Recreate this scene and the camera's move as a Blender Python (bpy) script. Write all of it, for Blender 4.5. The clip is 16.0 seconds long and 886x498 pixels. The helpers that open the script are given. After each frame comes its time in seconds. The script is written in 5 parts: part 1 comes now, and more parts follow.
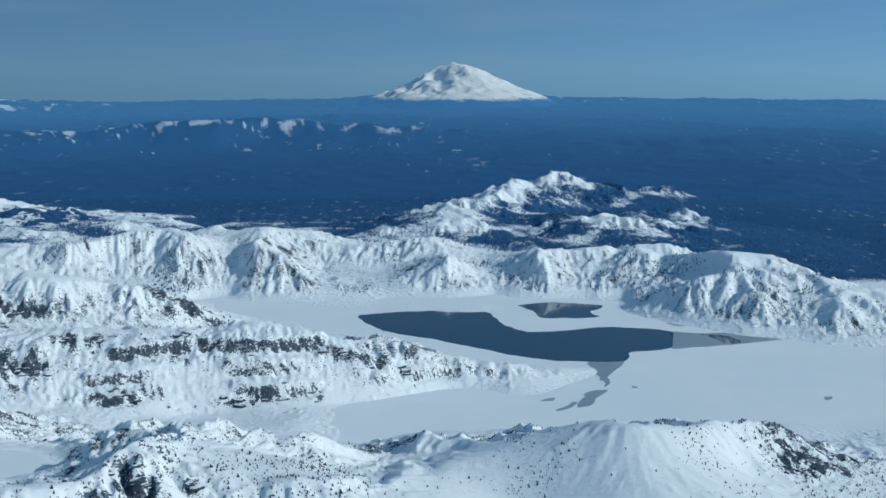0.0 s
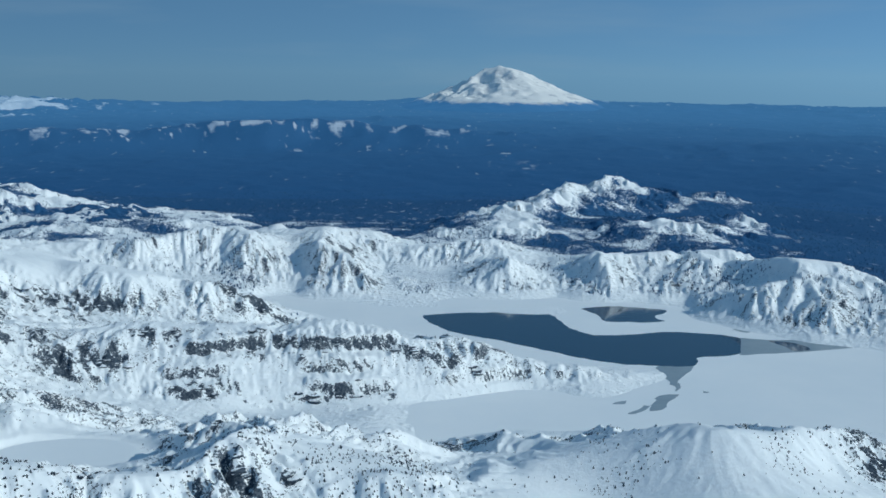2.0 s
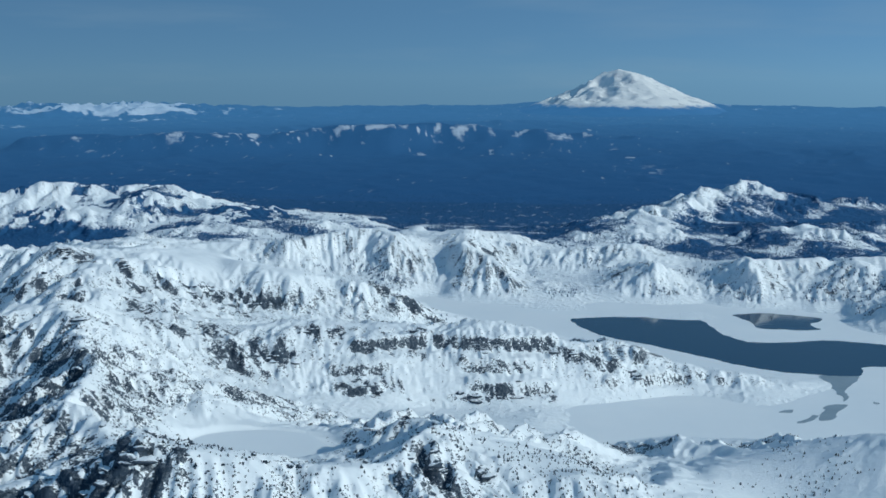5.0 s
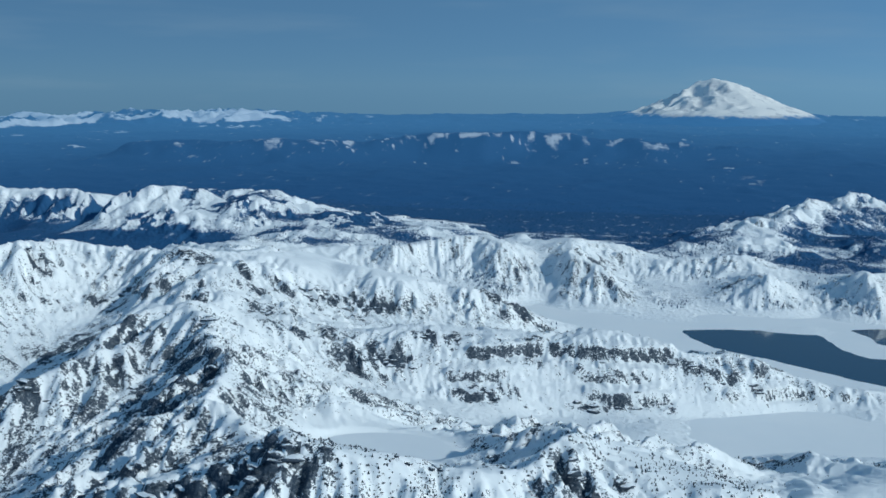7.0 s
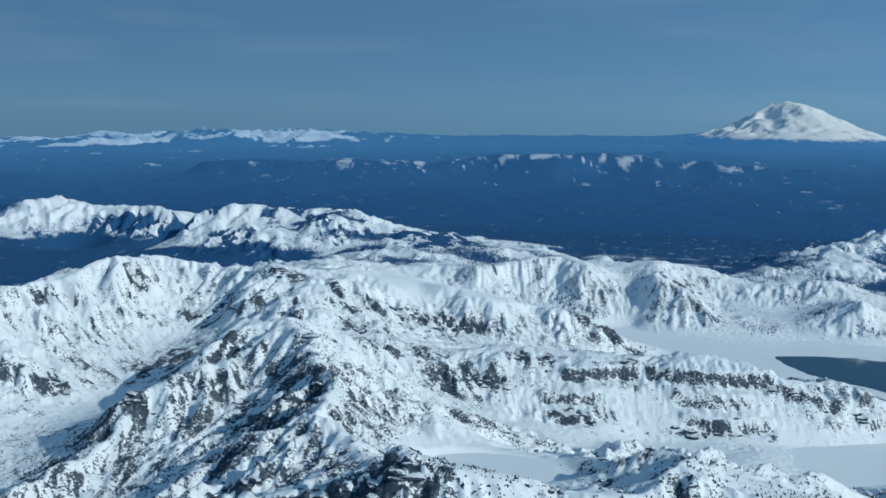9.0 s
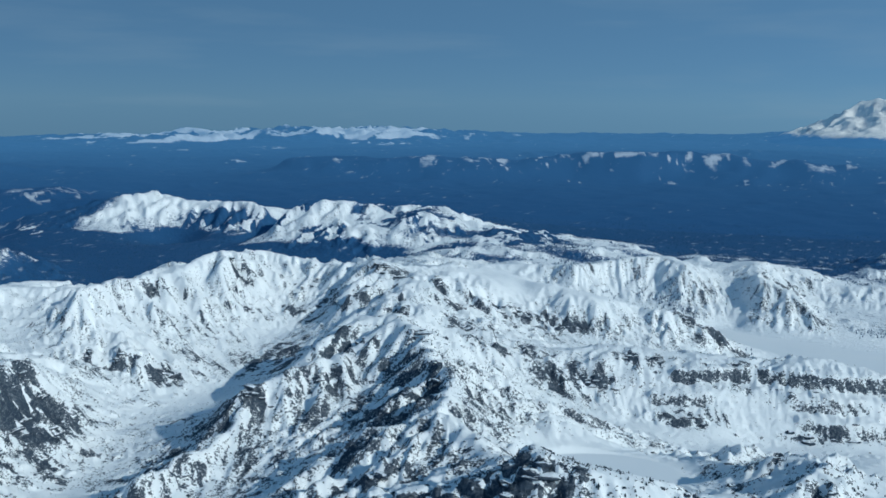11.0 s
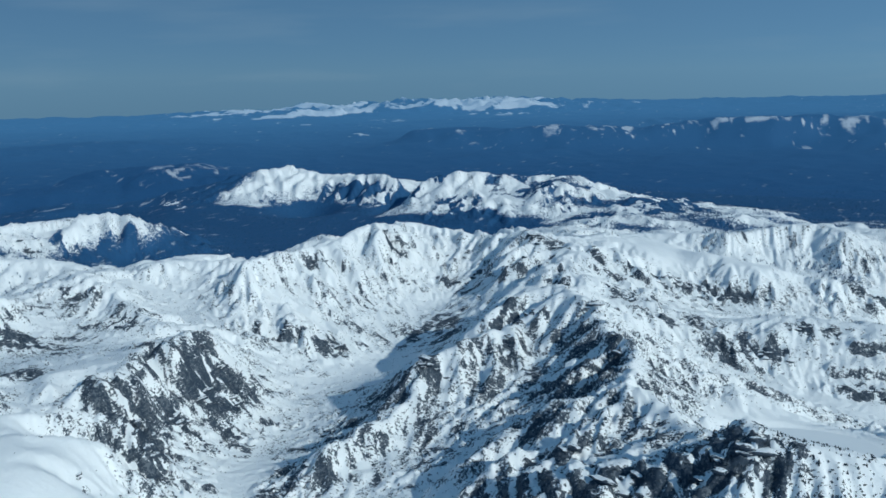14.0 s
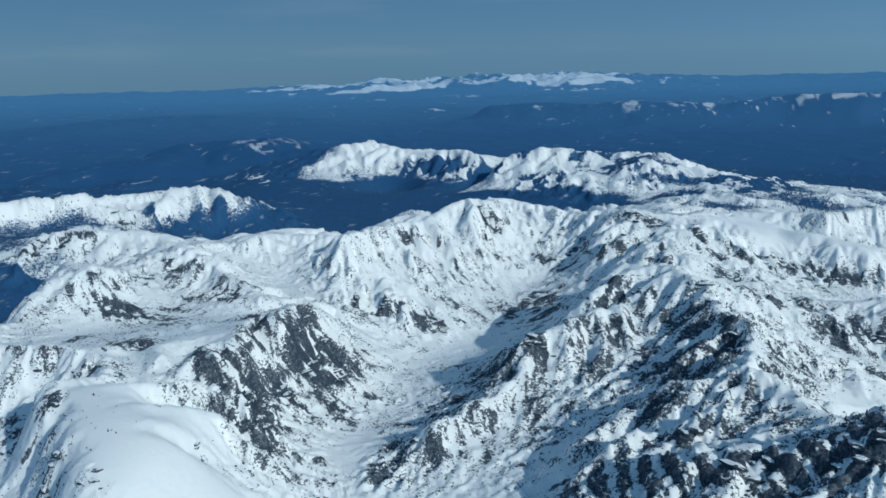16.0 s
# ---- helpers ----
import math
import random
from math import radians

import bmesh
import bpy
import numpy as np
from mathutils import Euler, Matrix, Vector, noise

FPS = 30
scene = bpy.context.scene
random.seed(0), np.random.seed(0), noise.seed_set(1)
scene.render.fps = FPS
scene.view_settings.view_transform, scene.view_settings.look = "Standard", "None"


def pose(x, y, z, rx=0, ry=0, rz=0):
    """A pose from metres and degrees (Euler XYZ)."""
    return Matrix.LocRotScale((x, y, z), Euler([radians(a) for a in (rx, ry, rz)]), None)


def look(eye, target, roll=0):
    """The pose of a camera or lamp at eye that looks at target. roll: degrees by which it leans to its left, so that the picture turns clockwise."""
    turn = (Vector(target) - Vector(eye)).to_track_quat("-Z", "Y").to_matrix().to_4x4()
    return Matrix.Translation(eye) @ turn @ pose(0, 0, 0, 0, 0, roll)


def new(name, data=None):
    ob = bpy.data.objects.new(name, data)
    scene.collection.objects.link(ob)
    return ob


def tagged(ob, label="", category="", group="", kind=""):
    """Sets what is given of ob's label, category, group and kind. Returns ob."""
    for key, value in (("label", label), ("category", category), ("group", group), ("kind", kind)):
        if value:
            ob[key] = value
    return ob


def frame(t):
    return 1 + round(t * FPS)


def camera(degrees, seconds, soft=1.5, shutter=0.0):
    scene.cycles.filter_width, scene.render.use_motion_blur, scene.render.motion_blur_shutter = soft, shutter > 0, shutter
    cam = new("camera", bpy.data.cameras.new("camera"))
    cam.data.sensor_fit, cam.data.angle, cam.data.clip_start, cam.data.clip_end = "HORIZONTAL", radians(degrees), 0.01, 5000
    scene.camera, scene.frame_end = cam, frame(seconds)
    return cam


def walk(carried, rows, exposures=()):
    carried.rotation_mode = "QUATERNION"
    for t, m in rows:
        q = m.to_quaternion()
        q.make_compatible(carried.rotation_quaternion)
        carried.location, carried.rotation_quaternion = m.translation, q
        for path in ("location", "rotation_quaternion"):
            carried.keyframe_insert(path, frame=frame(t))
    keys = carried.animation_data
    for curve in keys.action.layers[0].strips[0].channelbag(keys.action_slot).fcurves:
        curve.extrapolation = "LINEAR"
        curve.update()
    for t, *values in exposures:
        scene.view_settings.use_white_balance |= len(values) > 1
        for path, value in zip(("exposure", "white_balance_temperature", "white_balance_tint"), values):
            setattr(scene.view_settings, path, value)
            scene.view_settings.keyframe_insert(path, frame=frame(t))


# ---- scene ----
cam = camera(47.2, 16.0, soft=1.6)
METRES, EYE, TILT, LEAN, TURN = 100.0, 117.0, -10.0, 0.0, 0.0
ROWS = [
    (0.0, 0.0, 0.0, 0.0, 0.0, 0.0, -0.0),
    (0.5, -0.0308, -0.0066, -0.002, 0.23, 0.02, -0.1),
    (1.0, -0.0621, -0.013, -0.0042, 0.56, 0.11, -0.35),
    (1.5, -0.0927, -0.0202, -0.0067, 1.36, 0.16, -0.6),
    (2.0, -0.1245, -0.0266, -0.0088, 2.23, 0.15, -0.97),
    (2.5, -0.1562, -0.0335, -0.0106, 3.67, 0.15, -1.19),
    (3.0, -0.185, -0.0399, -0.0137, 4.67, 0.1, -1.52),
    (3.5, -0.2164, -0.046, -0.0162, 5.46, 0.03, -1.73),
    (4.0, -0.2471, -0.0526, -0.0175, 6.25, 0.14, -1.67),
    (6.5, -0.4007, -0.0859, -0.0287, 12.18, 0.37, -2.34),
    (7.0, -0.4304, -0.0933, -0.031, 13.21, 0.54, -2.71),
    (7.5, -0.4607, -0.0998, -0.0337, 14.12, 0.91, -2.89),
    (8.0, -0.4907, -0.1071, -0.0358, 14.81, 1.34, -2.71),
    (8.5, -0.5207, -0.1157, -0.0377, 15.74, 1.53, -3.1),
    (9.0, -0.5511, -0.1232, -0.04, 16.71, 1.53, -3.55),
    (11.5, -0.7009, -0.1625, -0.0497, 22.01, 1.17, -4.47),
    (12.0, -0.7311, -0.1695, -0.0521, 23.0, 1.37, -4.77),
    (12.5, -0.7601, -0.1782, -0.0545, 23.99, 1.2, -4.85),
    (13.0, -0.7897, -0.1867, -0.0563, 25.5, 0.92, -4.53),
    (13.5, -0.8198, -0.1945, -0.0596, 26.52, -0.28, -4.11),
    (14.0, -0.8491, -0.2015, -0.0605, 27.36, -0.99, -3.65),
    (14.5, -0.8793, -0.2101, -0.063, 28.22, -1.42, -3.7),
    (15.0, -0.9095, -0.2179, -0.0651, 29.22, -1.8, -4.37),
    (15.5, -0.9386, -0.2249, -0.0667, 30.23, -2.18, -4.68),
    (16.0, -0.9691, -0.234, -0.0695, 31.24, -2.61, -4.26),
]
walk(cam, [(t, pose(0, 0, EYE, TILT, LEAN, TURN) @ pose(METRES * x, METRES * y, METRES * z, 90 + pitch, roll, yaw)) for t, x, y, z, yaw, pitch, roll in ROWS], [(0.0, -0.43, 5800, -2), (8.0, -0.44, 5750, -2), (16.0, -0.46, 5900, -2)])

# one unit stands for about fifteen metres of the real land, so that the far volcano lies within the camera's reach
# ---- world, sun, exposure ----
SUN_DIR = Vector((0.84, -0.26, 0.44)).normalized()
world = bpy.data.worlds.new("sky")
scene.world = world
world.use_nodes = True
wn, wl = world.node_tree.nodes, world.node_tree.links
wn.clear()
sky = wn.new("ShaderNodeTexSky")
sky.sky_type = "NISHITA"
sky.sun_disc = False
sky.sun_elevation = math.asin(SUN_DIR.z)
sky.sun_rotation = -math.atan2(SUN_DIR.x, SUN_DIR.y)
sky.altitude, sky.air_density, sky.dust_density, sky.ozone_density = 2800, 0.55, 0.5, 2.0
bg = wn.new("ShaderNodeBackground")
bg.inputs["Strength"].default_value = 0.067
wo = wn.new("ShaderNodeOutputWorld")
tone = wn.new("ShaderNodeMix")
tone.data_type, tone.blend_type = "RGBA", "MULTIPLY"
tone.inputs[0].default_value, tone.inputs[7].default_value = 1.0, (0.78, 0.92, 1.06, 1)
wl.new(sky.outputs[0], tone.inputs[6])
even = wn.new("ShaderNodeMix")  # thin high haze evens the clear sky out
even.data_type = "RGBA"
even.inputs[0].default_value, even.inputs[7].default_value = 0.62, (2.5, 4.85, 7.9, 1)
wl.new(tone.outputs[2], even.inputs[6])
way = wn.new("ShaderNodeTexCoord")
toward = wn.new("ShaderNodeVectorMath")  # the clear sky pales on the sun's side
toward.operation = "DOT_PRODUCT"
toward.inputs[1].default_value = Vector((SUN_DIR.x, SUN_DIR.y, 0)).normalized()
wl.new(way.outputs["Generated"], toward.inputs[0])
paler = wn.new("ShaderNodeMapRange")
paler.inputs[1].default_value, paler.inputs[2].default_value, paler.inputs[3].default_value, paler.inputs[4].default_value = -1.0, 0.2, 0.79, 1.2
wl.new(toward.outputs["Value"], paler.inputs[0])
sided = wn.new("ShaderNodeVectorMath")
sided.operation = "SCALE"
wl.new(paler.outputs[0], sided.inputs["Scale"])
drawn = wn.new("ShaderNodeMapping")
drawn.inputs["Scale"].default_value, drawn.inputs["Rotation"].default_value = (3, 3, 22), (0.1, 0, 0)
wl.new(way.outputs["Generated"], drawn.inputs[0])
wisp = wn.new("ShaderNodeTexNoise")
wisp.inputs["Scale"].default_value, wisp.inputs["Detail"].default_value = 1.6, 5
wl.new(drawn.outputs[0], wisp.inputs["Vector"])
thin = wn.new("ShaderNodeMapRange")  # thin wisps of high cloud
thin.inputs[1].default_value, thin.inputs[2].default_value, thin.inputs[4].default_value = 0.52, 0.8, 0.2
wl.new(wisp.outputs[0], thin.inputs[0])
veil = wn.new("ShaderNodeMix")
veil.data_type = "RGBA"
veil.inputs[7].default_value = (5.4, 6.8, 8.3, 1)
wl.new(thin.outputs[0], veil.inputs[0])
wl.new(even.outputs[2], sided.inputs[0])
wl.new(sided.outputs[0], veil.inputs[6])
wl.new(veil.outputs[2], bg.inputs["Color"])
wl.new(bg.outputs[0], wo.inputs["Surface"])
sun = new("sun", bpy.data.lights.new("sun", "SUN"))
sun.data.energy, sun.data.angle, sun.data.color = 3.85, radians(0.5), (1.0, 0.945, 0.865)
sun.matrix_world = look((0, 0, 400), Vector((0, 0, 400)) - SUN_DIR)


# ---- noise on arrays ----
def hash2(ix, iy, seed):
    n = (ix.astype(np.int64) * 374761393 + iy.astype(np.int64) * 668265263 + seed * 144665) & 0x7FFFFFFF
    n = ((n ^ (n >> 13)) * 1274126177) & 0x7FFFFFFF
    n = (n ^ (n >> 16)) & 0xFFFFF
    return n / float(0xFFFFF)


def vnoise(x, y, seed):
    """Smooth noise between -1 and 1 with cells one unit wide."""
    ix, iy = np.floor(x), np.floor(y)
    fx, fy = x - ix, y - iy
    fx, fy = fx * fx * fx * (fx * (fx * 6 - 15) + 10), fy * fy * fy * (fy * (fy * 6 - 15) + 10)
    a, b = hash2(ix, iy, seed), hash2(ix + 1, iy, seed)
    c, d = hash2(ix, iy + 1, seed), hash2(ix + 1, iy + 1, seed)
    return 2 * (a + (b - a) * fx + (c - a) * fy + (a - b - c + d) * fx * fy) - 1


def fbm(x, y, wave, octaves, seed, gain=0.5):
    out, amp = np.zeros_like(x), 1.0
    for k in range(octaves):
        a = 0.6 + k * 1.1
        u, v = x * math.cos(a) - y * math.sin(a), x * math.sin(a) + y * math.cos(a)
        out += amp * vnoise(u / wave + 17.3 * k, v / wave - 9.1 * k, seed + k)
        wave, amp = wave * 0.5, amp * gain
    return out


def ridged(x, y, wave, octaves, seed, gain=0.5):
    out, amp = np.zeros_like(x), 1.0
    for k in range(octaves):
        a = 0.9 + k * 1.3
        u, v = x * math.cos(a) - y * math.sin(a), x * math.sin(a) + y * math.cos(a)
        n = 1 - np.abs(vnoise(u / wave + 5.7 * k, v / wave + 3.3 * k, seed + k)) * 2
        out += amp * n
        wave, amp = wave * 0.5, amp * gain
    return out


def gullies(x, y, cx, cy, wave, seed, long=4.5):
    """Noise drawn out down the slope: (cx, cy) follows the contour. Patches of it are blended, each with its own turn."""
    cell = wave * 6.0
    ix, iy = np.floor(x / cell), np.floor(y / cell)
    fx, fy = x / cell - ix, y / cell - iy
    fx, fy = fx * fx * (3 - 2 * fx), fy * fy * (3 - 2 * fy)
    out = np.zeros_like(x)
    for i in (0, 1):
        for j in (0, 1):
            jx, jy = ix + i, iy + j
            px, py = x - jx * cell, y - jy * cell
            across, down = (px * cx + py * cy) / wave, (py * cx - px * cy) / (wave * long)
            n = vnoise(across + 57 * hash2(jx, jy, seed), down + 91 * hash2(jx, jy, seed + 5), seed + 9)
            out += n * (fx if i else 1 - fx) * (fy if j else 1 - fy)
    return out


def smooth(a, lo, hi):
    t = np.clip((a - lo) / (hi - lo), 0, 1)
    return t * t * (3 - 2 * t)


# ---- the plan of the land: crests, spurs, valley floors and shores, each a line with heights ----
CX, CY = -45.0, -10.0  # the middle of the sheet
LINES = []


def line(*pts):
    LINES.append(pts)


# the near crests below the flight path
line((-185, 178, 18), (-175, 186, 22), (-160, 180, 28), (-146, 173, 31), (-131, 178, 37), (-123, 179, 43), (-113, 176, 39), (-100, 183, 38), (-90, 184, 36), (-76, 193, 35), (-63, 205, 37), (-46, 207, 28), (-31, 209, 29), (-13, 228, 21), (6, 240, 19), (26, 243, 22), (40, 247, 25), (49, 244, 28), (61, 247, 26), (73, 255, 25), (94, 268, 19), (111, 278, 10), (130, 285, 5))
line((-97, 238, 22), (-88, 236, 26), (-81, 235, 29), (-72, 232, 31), (-58, 230, 29), (-45, 242, 24), (-37, 258, 19), (-27, 274, 9), (-19, 286, 6))
line((-72, 232, 31), (-66, 218, 33), (-63, 205, 37))
line((-60, 230, 29), (-60, 250, 24), (-60, 268, 19), (-58, 285, 8))
line((-27, 274, 9), (-6, 274, 14), (6, 266, 16), (26, 258, 20), (45, 250, 27))
line((-6, 274, 14), (8, 290, 6), (15, 305, 2))
line((-31, 225, 24), (-25, 245, 15), (-14, 258, 14))
line((77, 247, 16), (93, 244, 13), (115, 240, 8))
# the frozen tarn
line((-138, 235, 20.2), (-131, 246, 20.2), (-116, 251, 20.2), (-103, 245, 20.2), (-93, 235, 20.2), (-108, 228, 20.2), (-128, 230, 20.2), (-138, 235, 20.2))
line((-130, 237, 19), (-116, 242, 19), (-103, 237, 19), (-116, 234, 19), (-130, 237, 19))
# the long spine with its spurs
line((-123, 179, 43), (-131, 186, 36), (-139, 191, 34), (-143, 205, 33), (-151, 218, 31), (-160, 240, 36), (-174, 256, 39), (-188, 275, 36), (-204, 298, 38), (-212, 330, 33), (-219, 378, 32), (-240, 395, 36), (-260, 402, 41), (-272, 408, 37))
line((-174, 257, 38), (-151, 250, 29), (-138, 260, 25), (-125, 281, 13), (-112, 293, 7))
line((-188, 275, 36), (-165, 287, 28), (-150, 297, 16), (-140, 308, 9))
line((-204, 298, 38), (-214, 270, 32), (-222, 258, 29), (-230, 243, 25), (-229, 223, 18), (-233, 210, 15), (-238, 198, 12), (-248, 186, 1))
line((-228, 282, 30), (-214, 272, 32))
line((-174, 256, 38), (-177, 240, 32), (-175, 221, 29), (-172, 205, 27), (-174, 196, 25), (-180, 180, 17))
line((-207, 255, 26), (-200, 238, 18), (-197, 215, 14), (-197, 190, 10), (-200, 165, 2))
line((-190, 242, 23), (-188, 220, 20), (-186, 203, 20))
line((-217, 240, 20), (-213, 225, 12), (-216, 208, 7), (-221, 195, 4), (-231, 180, 1))
line((-165, 318, 13), (-143, 320, 7), (-122, 318, 4), (-110, 309, 3), (-95, 305, 2.5), (-70, 308, 2), (-50, 310, 1))
line((-204, 298, 37), (-177, 303, 26), (-168, 330, 17), (-160, 345, 18))
# the banded bench that runs out into the lake
line((-201, 350, 28), (-181, 349, 25), (-161, 359, 22), (-140, 367, 20), (-120, 374, 19), (-100, 377, 18), (-79, 374, 18), (-56, 369, 20), (-41, 367, 17), (-28, 363, 11), (-2, 372, 7), (23, 374, 4), (45, 380, 2.5), (56, 386, 1))
line((-143, 322, 7), (-122, 328, 5.5), (-103, 333, 4), (-83, 335, 2), (-59, 340, 2), (-39, 343, 1), (-15, 354, 1), (20, 366, 0.6), (45, 375, 0.5), (57, 382, 0.4))
line((57, 389, 0.4), (26, 396, 0.4), (-10, 410, 0.4), (-33, 430, 0.4), (-57, 445, 0.4), (-95, 455, 0.5))
line((-95, 446, 1), (-110, 422, 6), (-136, 400, 11), (-160, 393, 17), (-190, 382, 24), (-215, 378, 31))
# the rounded snow dome above the bay
line((-300, 452, 28), (-269, 466, 33), (-239, 447, 36), (-222, 446, 34), (-205, 438, 32), (-188, 432, 33), (-165, 438, 27), (-150, 436, 24), (-133, 436, 20), (-113, 442, 13), (-99, 452, 2))
line((-260, 402, 41), (-250, 425, 37), (-239, 447, 36))
line((-205, 438, 31), (-192, 417, 28), (-204, 392, 25))
line((-188, 432, 32), (-170, 410, 23), (-153, 406, 18), (-136, 402, 11))
line((-128, 510, 0.5), (-150, 505, 3), (-175, 508, 6), (-210, 505, 12), (-250, 500, 20), (-275, 498, 25))
line((-269, 466, 33), (-289, 525, 25), (-300, 560, 21))
# the cirque and its floor
line((-352, 304, 35), (-349, 320, 35), (-346, 336, 37), (-342, 367, 37), (-345, 397, 38), (-341, 421, 37), (-318, 428, 35), (-300, 422, 33), (-283, 415, 37), (-272, 408, 38))
line((-352, 304, 35), (-366, 316, 31), (-383, 311, 32), (-394, 302, 34), (-407, 318, 32), (-430, 335, 27), (-470, 372, 16))
line((-341, 421, 37), (-337, 460, 27), (-345, 492, 22), (-360, 520, 10))
line((-352, 304, 35), (-347, 297, 29), (-331, 283, 20), (-318, 278, 14))
line((-346, 336, 37), (-327, 326, 30), (-310, 325, 15))
line((-272, 408, 38), (-281, 382, 22), (-285, 360, 16))
line((-318, 428, 35), (-309, 366, 25), (-305, 350, 18))
line((-260, 402, 41), (-258, 366, 29), (-262, 345, 17), (-264, 332, 13))
line((-285, 335, 10), (-292, 318, 9), (-283, 300, 4), (-286, 275, 4), (-290, 252, 4), (-277, 224, -1), (-276, 205, 0), (-260, 185, 0), (-248, 165, -4), (-240, 120, -8))
line((-264, 332, 13), (-270, 310, 6), (-262, 280, 10), (-240, 262, 20))
# the dark buttress and the white slope on the left
line((-331, 283, 20), (-318, 260, 20), (-315, 238, 26), (-306, 206, 26), (-320, 183, 24), (-334, 173, 24), (-355, 165, 26), (-400, 150, 22))
line((-306, 261, 13), (-297, 237, 13), (-299, 218, 15), (-295, 200, 13), (-283, 185, 6))
line((-306, 206, 26), (-298, 180, 20), (-290, 167, 17), (-272, 170, 9))
line((-336, 149, 20), (-324, 139, 26.5), (-298, 123.5, 26.5), (-275, 110, 26), (-260, 101, 25.5))
line((-324, 139, 26.5), (-309, 150, 26.3), (-297, 163, 24), (-288, 172, 18))
line((-285, 154, 20), (-272, 160, 11), (-260, 170, 3))
line((-352, 150, 8), (-337, 133, 8), (-313, 117, 8), (-290, 104, 8))
line((-331, 250, 22), (-351, 232, 21), (-360, 216, 20), (-382, 213, 18), (-388, 198, 20))
line((-375, 217, 23), (-401, 230, 29), (-400, 255, 25), (-385, 269, 31), (-393, 290, 28), (-394, 302, 34))
line((-331, 283, 20), (-347, 262, 23), (-365, 240, 21))
line((-401, 230, 29), (-425, 236, 27), (-450, 246, 26), (-470, 262, 20), (-488, 258, -4), (-505, 265, -6), (-520, 280, -6), (-530, 300, -4), (-520, 330, 4))
line((-450, 246, 26), (-420, 211, 26), (-390, 172, 24), (-370, 152, 23))
line((-478, 225, -5), (-452, 195, -6), (-425, 155, -6))
line((-440, 265, 23), (-468, 292, 19), (-480, 330, 17))
line((-500, 150, -6), (-500, 222, -6))
# the low snowy hills on the far left and the wooded valleys
line((-690, 330, 22), (-655, 370, 24), (-641, 400, 24), (-640, 440, 19), (-622, 462, 20), (-607, 481, 25), (-590, 486, 17), (-575, 478, 11), (-560, 470, 1))
line((-572, 460, -5), (-560, 480, -5), (-555, 556, -6), (-600, 620, -8), (-680, 640, -8))
line((-570, 330, 18), (-545, 352, 17), (-520, 372, 13), (-495, 392, 4))
line((-650, 360, 8), (-625, 385, 5), (-605, 415, 1), (-588, 437, -3), (-572, 460, -5))
line((-470, 400, -2), (-440, 470, -6), (-400, 550, -6), (-420, 640, -7), (-500, 640, -8), (-560, 600, -8))
# the white mountains beyond the woods
line((-819, 806, 15), (-770, 792, 13), (-740, 798, 17), (-729, 801, 19), (-701, 822, 20), (-680, 815, 17), (-650, 808, 15), (-607, 812, 22), (-580, 805, 20), (-560, 800, 15), (-553, 785, 0), (-552, 765, -6), (-545, 730, -9))
line((-540, 740, -5), (-533, 760, 0), (-521, 774, 18), (-495, 783, 28), (-474, 793, 27), (-445, 803, 21), (-421, 836, 21), (-382, 829, 12), (-350, 830, 4))
line((-495, 783, 28), (-470, 765, 14), (-449, 763, 14), (-420, 752, 16), (-388, 757, 20), (-375, 758, 18), (-347, 748, 11), (-333, 758, 7))
line((-470, 725, 0), (-430, 715, 1), (-400, 714, 5), (-365, 715, 2))
line((-421, 836, 21), (-360, 800, 16), (-329, 777, 12), (-300, 785, 8))
line((-549, 830, -6), (-547, 800, -4), (-546, 780, -6))
line((-729, 801, 19), (-715, 750, 0), (-700, 715, -7))
line((-607, 812, 22), (-600, 760, 2), (-590, 720, -7))
line((-700, 700, -7), (-590, 700, -8), (-520, 700, -7), (-440, 690, -7), (-370, 670, -6), (-320, 640, 2))
line((-320, 790, 8), (-292, 774, 11), (-256, 780, 8), (-235, 792, 6), (-215, 791, 5), (-190, 805, -5))
line((-335, 722, 6), (-312, 708, 8), (-291, 698, 9), (-270, 690, 6), (-245, 705, 3))
line((-285, 668, 1), (-267, 676, 3), (-240, 690, 2))
line((-234, 731, 10), (-223, 739, 5), (-205, 745, 0))
line((-330, 640, 0), (-280, 640, 1), (-230, 660, 0), (-180, 690, -3), (-120, 690, -2))
# across the lake
line((-300, 560, 21), (-283, 550, 21), (-262, 566, 18), (-240, 558, 20), (-202, 541, 25), (-182, 562, 27), (-158, 573, 27), (-145, 592, 21), (-127, 600, 19), (-106, 599, 24), (-96, 600, 19), (-83, 604, 16), (-64, 612, 12), (-29, 608, 14), (-9, 606, 15), (6, 630, 13), (22, 605, 8), (35, 575, 10), (50, 561, 17), (69, 566, 16), (104, 580, 16), (118, 574, 17), (129, 578, 19.5), (141, 577, 16), (150, 572, 11))
line((107, 565, 16), (118, 556, 14), (131, 545, 17.5), (138, 535, 21), (146, 518, 23.5), (160, 520, 22.5), (172, 518, 21), (181, 512, 19), (188, 505, 15.7), (201, 495, 12), (218, 490, 9.6), (250, 485, 8), (300, 480, 6), (350, 480, 4))
line((-147, 600, 18), (-145, 645, 17), (-150, 690, 4))
line((-190, 552, 22), (-175, 535, 9), (-165, 520, 5))
line((-158, 573, 26), (-145, 545, 16), (-135, 530, 6), (-128, 516, 1))
line((-106, 599, 24), (-104, 570, 22), (-104, 548, 20), (-100, 532, 13), (-96, 518, 3))
line((-104, 560, 21), (-88, 545, 14), (-76, 528, 10.4), (-72, 516, 2))
line((-64, 605, 12), (-55, 560, 5), (-58, 535, 4), (-52, 520, 1))
